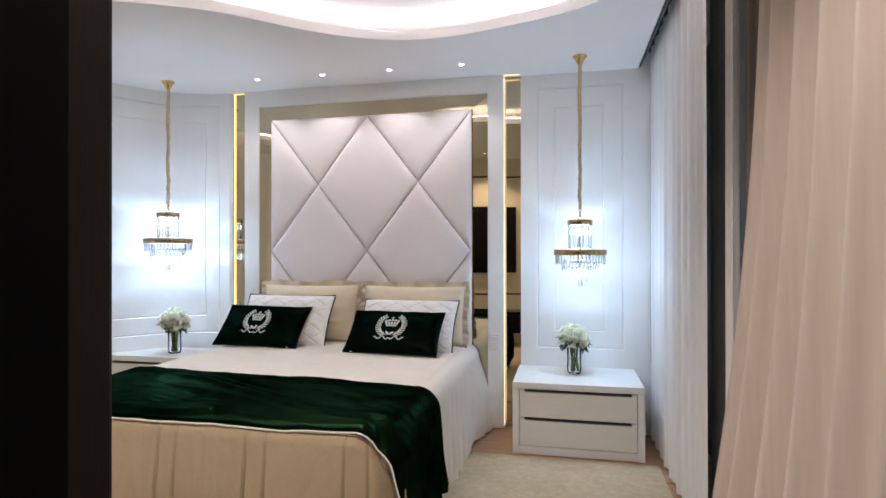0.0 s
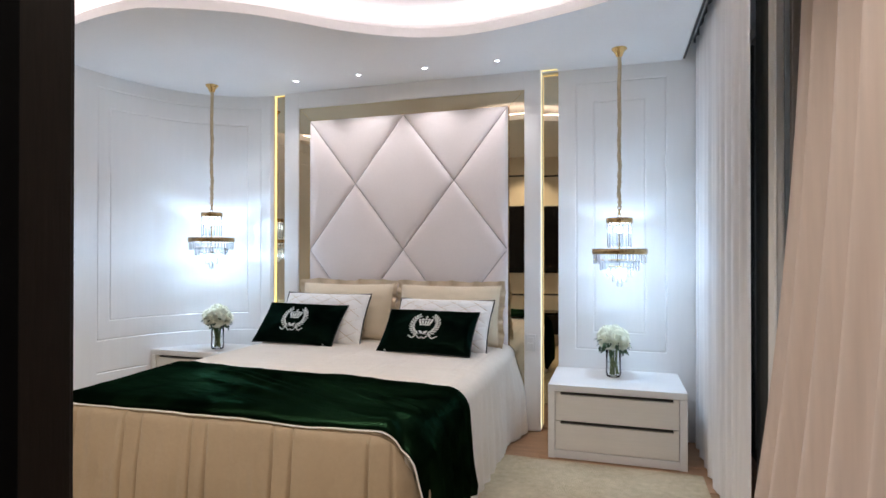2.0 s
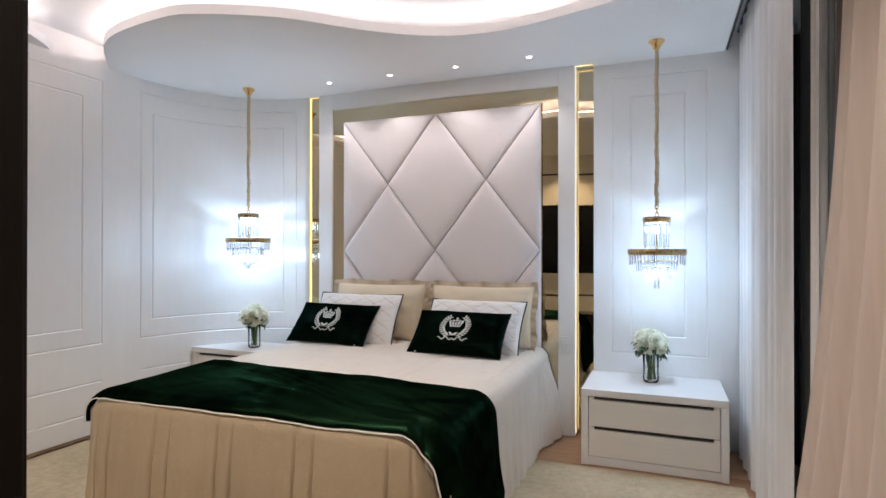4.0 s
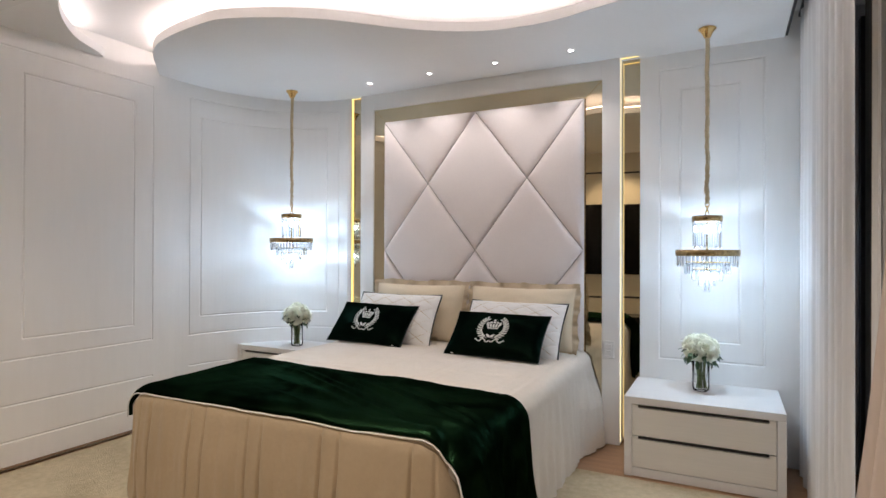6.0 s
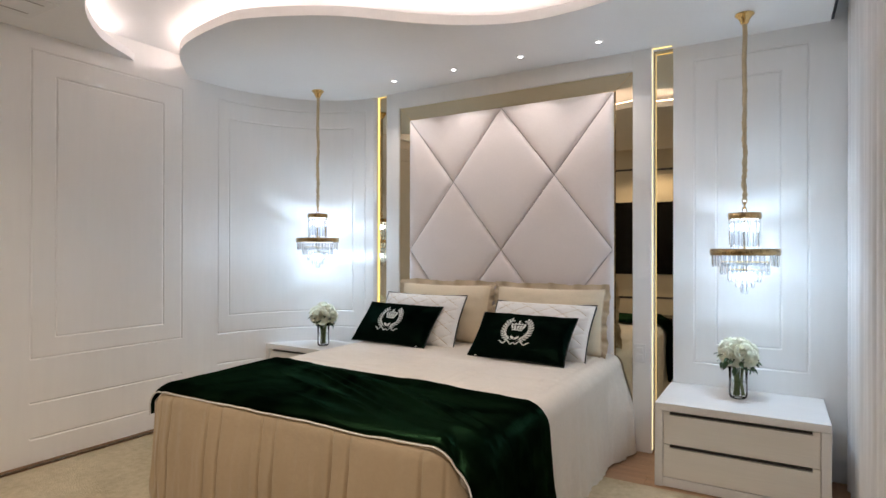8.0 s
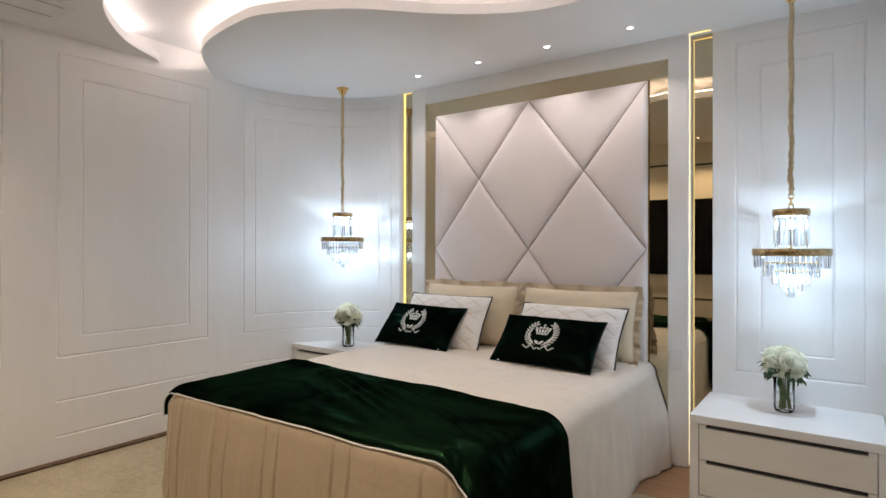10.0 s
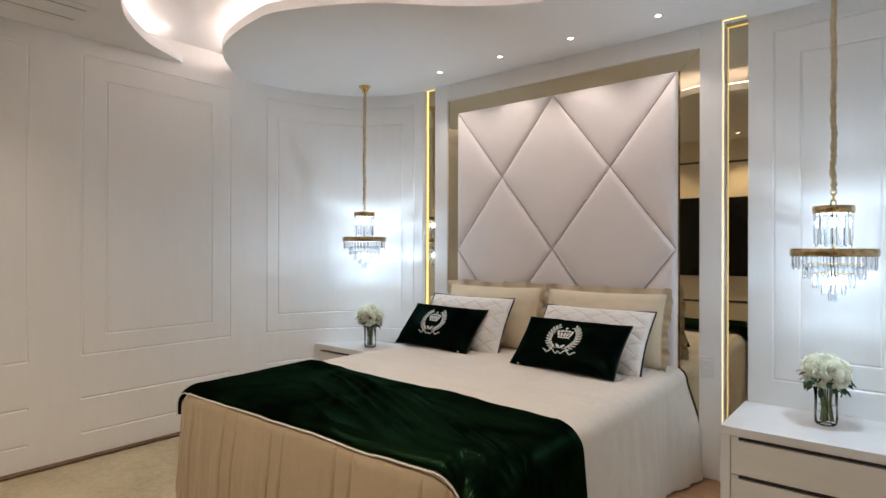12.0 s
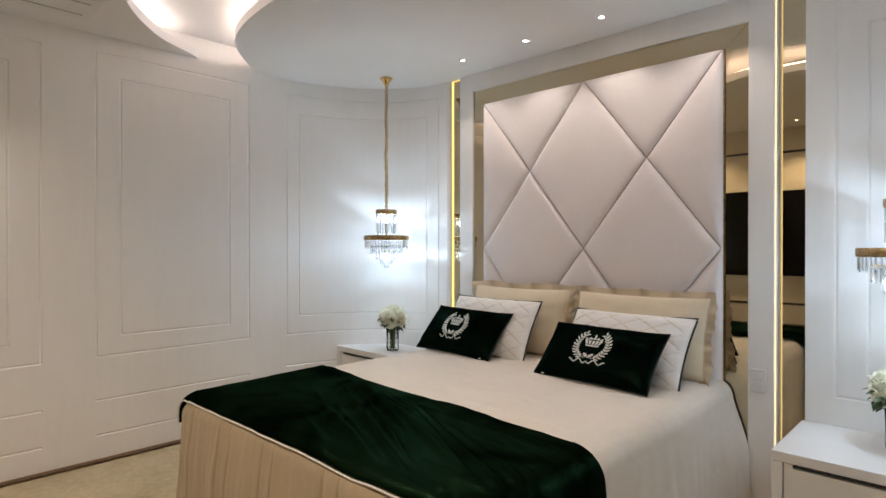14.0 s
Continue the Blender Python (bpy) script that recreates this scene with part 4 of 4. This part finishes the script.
def link_chain(length):
    """Twisted gold chain, link by link."""
    verts, faces = [], []
    n = int(length / 0.026)
    for k in range(n):
        zc, turn = -0.026 * k - 0.013, (math.pi / 2) * (k % 2) + 0.35 * math.sin(k * 0.7)
        for a in range(10):
            th = 2 * math.pi * a / 10
            for b in range(5):
                ph = 2 * math.pi * b / 5
                rr = 0.0105 + 0.0034 * math.cos(ph)
                lx, ly, lz = rr * math.cos(th), 0.0034 * math.sin(ph), rr * 1.55 * math.sin(th)
                verts.append((lx * math.cos(turn) - ly * math.sin(turn), lx * math.sin(turn) + ly * math.cos(turn), zc + lz))
        base = k * 50
        for a in range(10):
            for b in range(5):
                faces.append((base + a * 5 + b, base + ((a + 1) % 10) * 5 + b, base + ((a + 1) % 10) * 5 + (b + 1) % 5, base + a * 5 + (b + 1) % 5))
    return mesh_from("chain", verts, faces, GOLD, True)


def pendant(x, y, ring):
    e = empty("pendant_lamp", x, y, CEIL)
    tagged(e, "lit gold pendant lamp with tiers of clear crystal bars", "pendant lamp", "bedside pendants")
    r0 = ring - CEIL
    part("ceiling_rose", lathe([(0.001, -0.001), (0.047, -0.001), (0.049, -0.005), (0.046, -0.010), (0.036, -0.018), (0.026, -0.034), (0.019, -0.052), (0.013, -0.058), (0.0005, -0.059)], 28), GOLD, e, "polished gold cone")
    top = r0 + 0.198
    low = top + 0.085
    rnd = random.Random(int(ring * 1000))
    n = int((-0.056 - low) / 0.008)
    verts, faces = [], []
    for k in range(n + 1):
        f = k / n
        # the sleeve hangs smooth above and bunches up towards its lower end
        gather = 0.0006 + 0.0024 * f ** 3
        rr = 0.0122 - 0.0016 * math.exp(-((f - 0.47) / 0.012) ** 2) - 0.0012 * math.exp(-((f - 0.62) / 0.01) ** 2) + gather * math.sin(k * 1.15 + 1.5 * math.sin(k * 0.37)) + rnd.uniform(-0.0003, 0.0003)
        cx, cy = 0.0016 * math.sin(k * 0.16) + 0.002 * f * math.sin(k * 0.45), 0.0016 * math.cos(k * 0.13)
        for q in range(12):
            a = math.pi * q / 6
            flute = 1 + 0.07 * math.sin(3 * a + k * 0.22)
            verts.append((cx + rr * flute * math.cos(a), cy + rr * flute * math.sin(a), -0.056 + (low + 0.056) * f))
    for k in range(n):
        for q in range(12):
            w = (q + 1) % 12
            faces.append((k * 12 + q, k * 12 + w, k * 12 + 12 + w, k * 12 + 12 + q))
    faces += [tuple(range(11, -1, -1)), tuple(range(n * 12, n * 12 + 12))]
    part("cable_sleeve", mesh_from("cable_sleeve", verts, faces, SATIN, True), None, e, "champagne satin cable sleeve")
    part("chain", link_chain(0.10), None, e, "gold link chain", Matrix.Translation((0, 0, low + 0.012)))
    part("upper_ring", gold_ring(0.081, top - 0.016, top + 0.018), GOLD_CUT, e, "chased gold ring")
    for k in range(3):
        a = math.pi * 2 / 3 * k
        part("spoke", tube([(0, 0, top + 0.012), (0.072 * math.cos(a), 0.072 * math.sin(a), top + 0.012)], 0.003, 6, "spoke", GOLD), None, e)
    part("lower_ring", gold_ring(0.171, r0 - 0.017, r0 + 0.019), GOLD_CUT, e, "chased gold ring")
    for k in range(4):
        a = math.pi / 2 * k + 0.4
        part("spoke", tube([(0.01 * math.cos(a), 0.01 * math.sin(a), r0 + 0.002), (0.162 * math.cos(a), 0.162 * math.sin(a), r0 + 0.002)], 0.004, 6, "spoke", GOLD), None, e)
    part("stem", tube([(0, 0, top + 0.01), (0, 0, r0 - 0.01)], 0.006, 8, "stem", GOLD), None, e)
    for zz in (-0.13, 0.14):
        bu = part("bulb", lathe([(0.0005, 0.024), (0.012, 0.02), (0.018, 0.0), (0.012, -0.02), (0.0005, -0.024)], 14), BULB, e, "lit bulb", Matrix.Translation((0, 0, r0 + zz)))
        bu.visible_shadow = False
    for r, wide, z in ((0.058, 0.008, top - 0.013), (0.144, 0.009, r0 - 0.013)):
        part("led_ring", lathe([(r - wide, z), (r - wide, z - 0.003), (r + wide, z - 0.003), (r + wide, z), (r - wide, z)], 40), LEDRING, e, "bright white light ring")
    tiers = [(0.072, top - 0.014, LONG, 16), (0.160, r0 - 0.012, MID, 40), (0.119, r0 - 0.055, MID, 30), (0.079, r0 - 0.096, MID, 20), (0.043, r0 - 0.140, SHORT, 11), (0.015, r0 - 0.172, SHORT, 4)]
    for r, z, me, n in tiers:
        for k in range(n):
            a = 2 * math.pi * (k + 0.3) / n
            part("crystal", me, None, e, m=pose(r * math.cos(a), r * math.sin(a), z, 0, 0, math.degrees(a) + 90))
    for r, z in ((0.119, r0 - 0.053), (0.079, r0 - 0.094), (0.043, r0 - 0.138)):
        part("tier_wire", tube([(r * math.cos(k * math.pi / 16), r * math.sin(k * math.pi / 16), z) for k in range(32)], 0.002, 5, "tier_wire", GOLD, True), None, e)


pendant(*PEND_R, RING_R)
pendant(*PEND_L, RING_L)


# ---- flowers ----
def rose_mesh(seed):
    rnd = random.Random(seed)
    verts, faces = [], []
    for ring, (n, r, up, lean) in enumerate(((3, 0.008, 0.022, 0.1), (5, 0.014, 0.021, 0.35), (6, 0.020, 0.017, 0.75), (7, 0.026, 0.010, 1.15))):
        for k in range(n):
            a0 = 2 * math.pi * (k + rnd.random() * 0.3) / n + ring
            half = math.pi / n * 1.35
            base = len(verts)
            for j in range(4):
                v = j / 3
                for i in range(5):
                    u = i / 4 * 2 - 1
                    a = a0 + u * half
                    rr = r * (0.35 + 0.65 * math.sin(v * 1.5)) + lean * 0.008 * v * v * (1 - 0.4 * u * u)
                    z = -0.012 + (up + 0.012) * v * (1 - 0.22 * u * u * v) - 0.006 * lean * max(0, v - 0.7) / 0.3
                    verts.append((rr * math.cos(a), rr * math.sin(a), z))
            for j in range(3):
                for i in range(4):
                    p = base + j * 5 + i
                    faces.append((p, p + 1, p + 6, p + 5))
    return mesh_from("rose", verts, faces, PETAL, True)


ROSES = [rose_mesh(k) for k in range(4)]


def leaf_mesh():
    verts, faces = [], []
    for j in range(6):
        v = j / 5
        wd = 0.013 * math.sin(math.pi * min(1, v * 0.93 + 0.06))
        for u in (-1, 0, 1):
            verts.append((u * wd, v * 0.05, -0.014 * v * v + 0.004 * abs(u)))
    for j in range(5):
        for i in range(2):
            p = j * 3 + i
            faces.append((p, p + 1, p + 4, p + 3))
    return mesh_from("leaf", verts, faces, LEAF, True)


LEAFM = leaf_mesh()


def flower_vase(x, y, z, seed):
    rnd = random.Random(seed)
    e = empty("flower_vase", x, y, z)
    tagged(e, "clear fluted glass vase of white roses on the bedside table", "flower vase", "vases of roses")
    prof = [(0.0005, 0.001), (0.038, 0.001), (0.044, 0.006), (0.048, 0.03), (0.046, 0.09), (0.048, 0.175), (0.0465, 0.176)]
    bm = lathe(prof, 32)
    for v in bm.verts:
        a = math.atan2(v.co.y, v.co.x)
        k = 1 + 0.035 * math.cos(a * 10) * (v.co.xy.length > 0.03)
        v.co.x, v.co.y = v.co.x * k, v.co.y * k
    g = part("glass", bm, GLASS, e, "clear fluted glass")
    g.visible_shadow = False
    w = part("water", lathe([(0.0005, 0.0955), (0.038, 0.095), (0.0435, 0.0965)], 24), WATER, e)
    w.visible_shadow = False
    for k in range(16):
        a, r = rnd.random() * 6.28, 0.006 + 0.026 * rnd.random()
        b = a + rnd.uniform(-0.8, 0.8)
        part("stem", tube([(r * math.cos(a), r * math.sin(a), 0.016), (r * 0.7 * math.cos(b), r * 0.7 * math.sin(b), 0.09), (0.03 * math.cos(b), 0.03 * math.sin(b), 0.195)], 0.0035, 6, "stem", STEM), None, e)
    spots = [(0, 0, 1)]
    for n, el in ((5, 0.88), (8, 0.36), (8, -0.16)):
        for k in range(n):
            a = 2 * math.pi * (k + rnd.random() * 0.35) / n + el
            spots.append((math.cos(a) * math.cos(el), math.sin(a) * math.cos(el), math.sin(el)))
    for sx, sy, sz in spots:
        d = Vector((sx, sy, sz))
        rr = 0.078 + rnd.uniform(-0.010, 0.008)
        m = Matrix.Translation(Vector((0, 0, 0.248)) + Vector((d.x * rr, d.y * rr, d.z * rr * 0.84))) @ d.to_track_quat("Z", "Y").to_matrix().to_4x4() @ pose(0, 0, 0, 0, 0, rnd.random() * 360) @ Matrix.Scale(rnd.uniform(1.3, 1.95), 4)
        part("rose", ROSES[rnd.randrange(4)], None, e, m=m)
    for k in range(34):
        a = rnd.random() * 6.28
        el = rnd.uniform(-0.75, 0.30)
        d = Vector((math.cos(a) * math.cos(el), math.sin(a) * math.cos(el), math.sin(el)))
        m = Matrix.Translation(Vector((0, 0, 0.232)) + d * rnd.uniform(0.062, 0.084)) @ d.to_track_quat("Y", "Z").to_matrix().to_4x4() @ pose(0, 0, 0, rnd.uniform(-30, 10), rnd.uniform(-40, 40), 0)
        part("leaf", LEAFM, None, e, m=m)


flower_vase(1.555, -0.17, 0.4615, 11)
flower_vase(-1.435, -0.36, 0.5225, 23)


# ---- curtains ----
def curtain(name, y0, y1, x, amp, waves, z0, z1, material, label, flare=None, thick=0.0, nz=14, seed=0):
    e = empty(name, x, (y0 + y1) / 2, z0)
    tagged(e, label, "curtain")
    yc = (y0 + y1) / 2

    def fn(i, j):
        s = i * waves * 2 * math.pi
        y = y0 + (y1 - y0) * i
        xx = amp * (math.sin(s + 0.6 * math.sin(s * 0.31 + seed)) + 0.35 * math.sin(s * 2.1 + 1.0 + seed)) * (0.75 + 0.25 * (1 - j))
        yy = y + 0.3 * amp * math.cos(s * 1.0 + 0.5)
        z = z0 + (z1 - z0) * j
        if flare:
            fx, fy = flare(i, j)
            xx, yy = xx + fx, yy + fy
        return xx, yy - yc, z - z0

    part("cloth", grid(name, int(waves * 14), nz, fn, material, thick=thick), None, e)
    part("track", box(-0.012, 0.012, min(y0, y1) - yc, max(y0, y1) - yc, z1 - z0 - 0.001, z1 - z0 + 0.02, 0.002), ALU, e)
    return e


curtain("sheer_curtain", 0.04, -1.52, 2.085, 0.013, 9.5, 0.012, 2.70, SHEER, "white sheer curtain in soft even folds")
curtain("blackout_curtain", -1.30, -2.05, 2.155, 0.007, 4, 0.012, 2.70, BLACKOUT, "dark grey blackout cloth hanging flat behind the sheer", seed=2)
curtain("blackout_curtain", -2.00, -2.62, 2.120, 0.026, 8, 0.012, 2.70, DARKDRAPE, "grey blackout curtain gathered beside the drape", seed=5)
curtain("sheer_curtain", -1.86, -1.95, 2.088, 0.018, 2, 0.012, 2.70, SHEER, "narrow gathered end of a white sheer curtain", seed=1)


def sweep_out(i, j):
    """The drape hangs straight above and is pushed towards the room below."""
    k = max(0.0, 1 - j * 1.1) ** 2.0
    return -0.12 * k * (1 - 0.4 * i), 0.36 * k * (1 - i) ** 1.5


curtain("drape", -2.30, -3.50, 2.085, 0.030, 7.5, 0.012, 2.70, DRAPE, "heavy beige drape in deep folds beside the window", sweep_out, 0.004, 30, 4)

# ---- rug ----
rug = tagged(part("rug", box(-2.0, 2.045, -3.45, -0.565, 0.001, 0.016, 0.006), RUG), "large beige short-pile rug under the bed", "rug")

# ---- wall opposite the bed ----
tv = tagged(empty("television", 0, YB + 0.004, 1.46), "large black television on the panelled wall", "television")
part("housing", box(-0.83, 0.83, 0.0, 0.045, -0.46, 0.46, 0.006), BLACK, tv)
part("screen", box(-0.815, 0.815, 0.0455, 0.049, -0.44, 0.448), BLACK, tv, "black glossy screen")
con = tagged(empty("console", 0, YB + 0.004, 0), "low dark console under the television", "console")
part("carcass", box(-1.1, 0.9, 0.0, 0.36, 0.20, 0.46, 0.004), DARKWOOD, con)
part("top", box(-1.12, 0.92, 0.0, 0.37, 0.4605, 0.485, 0.003), BLACK, con)
for k in range(4):
    x0 = -1.09 + k * 0.4975
    part("door", box(x0, x0 + 0.485, 0.361, 0.378, 0.21, 0.45, 0.002), DARKWOOD, con)
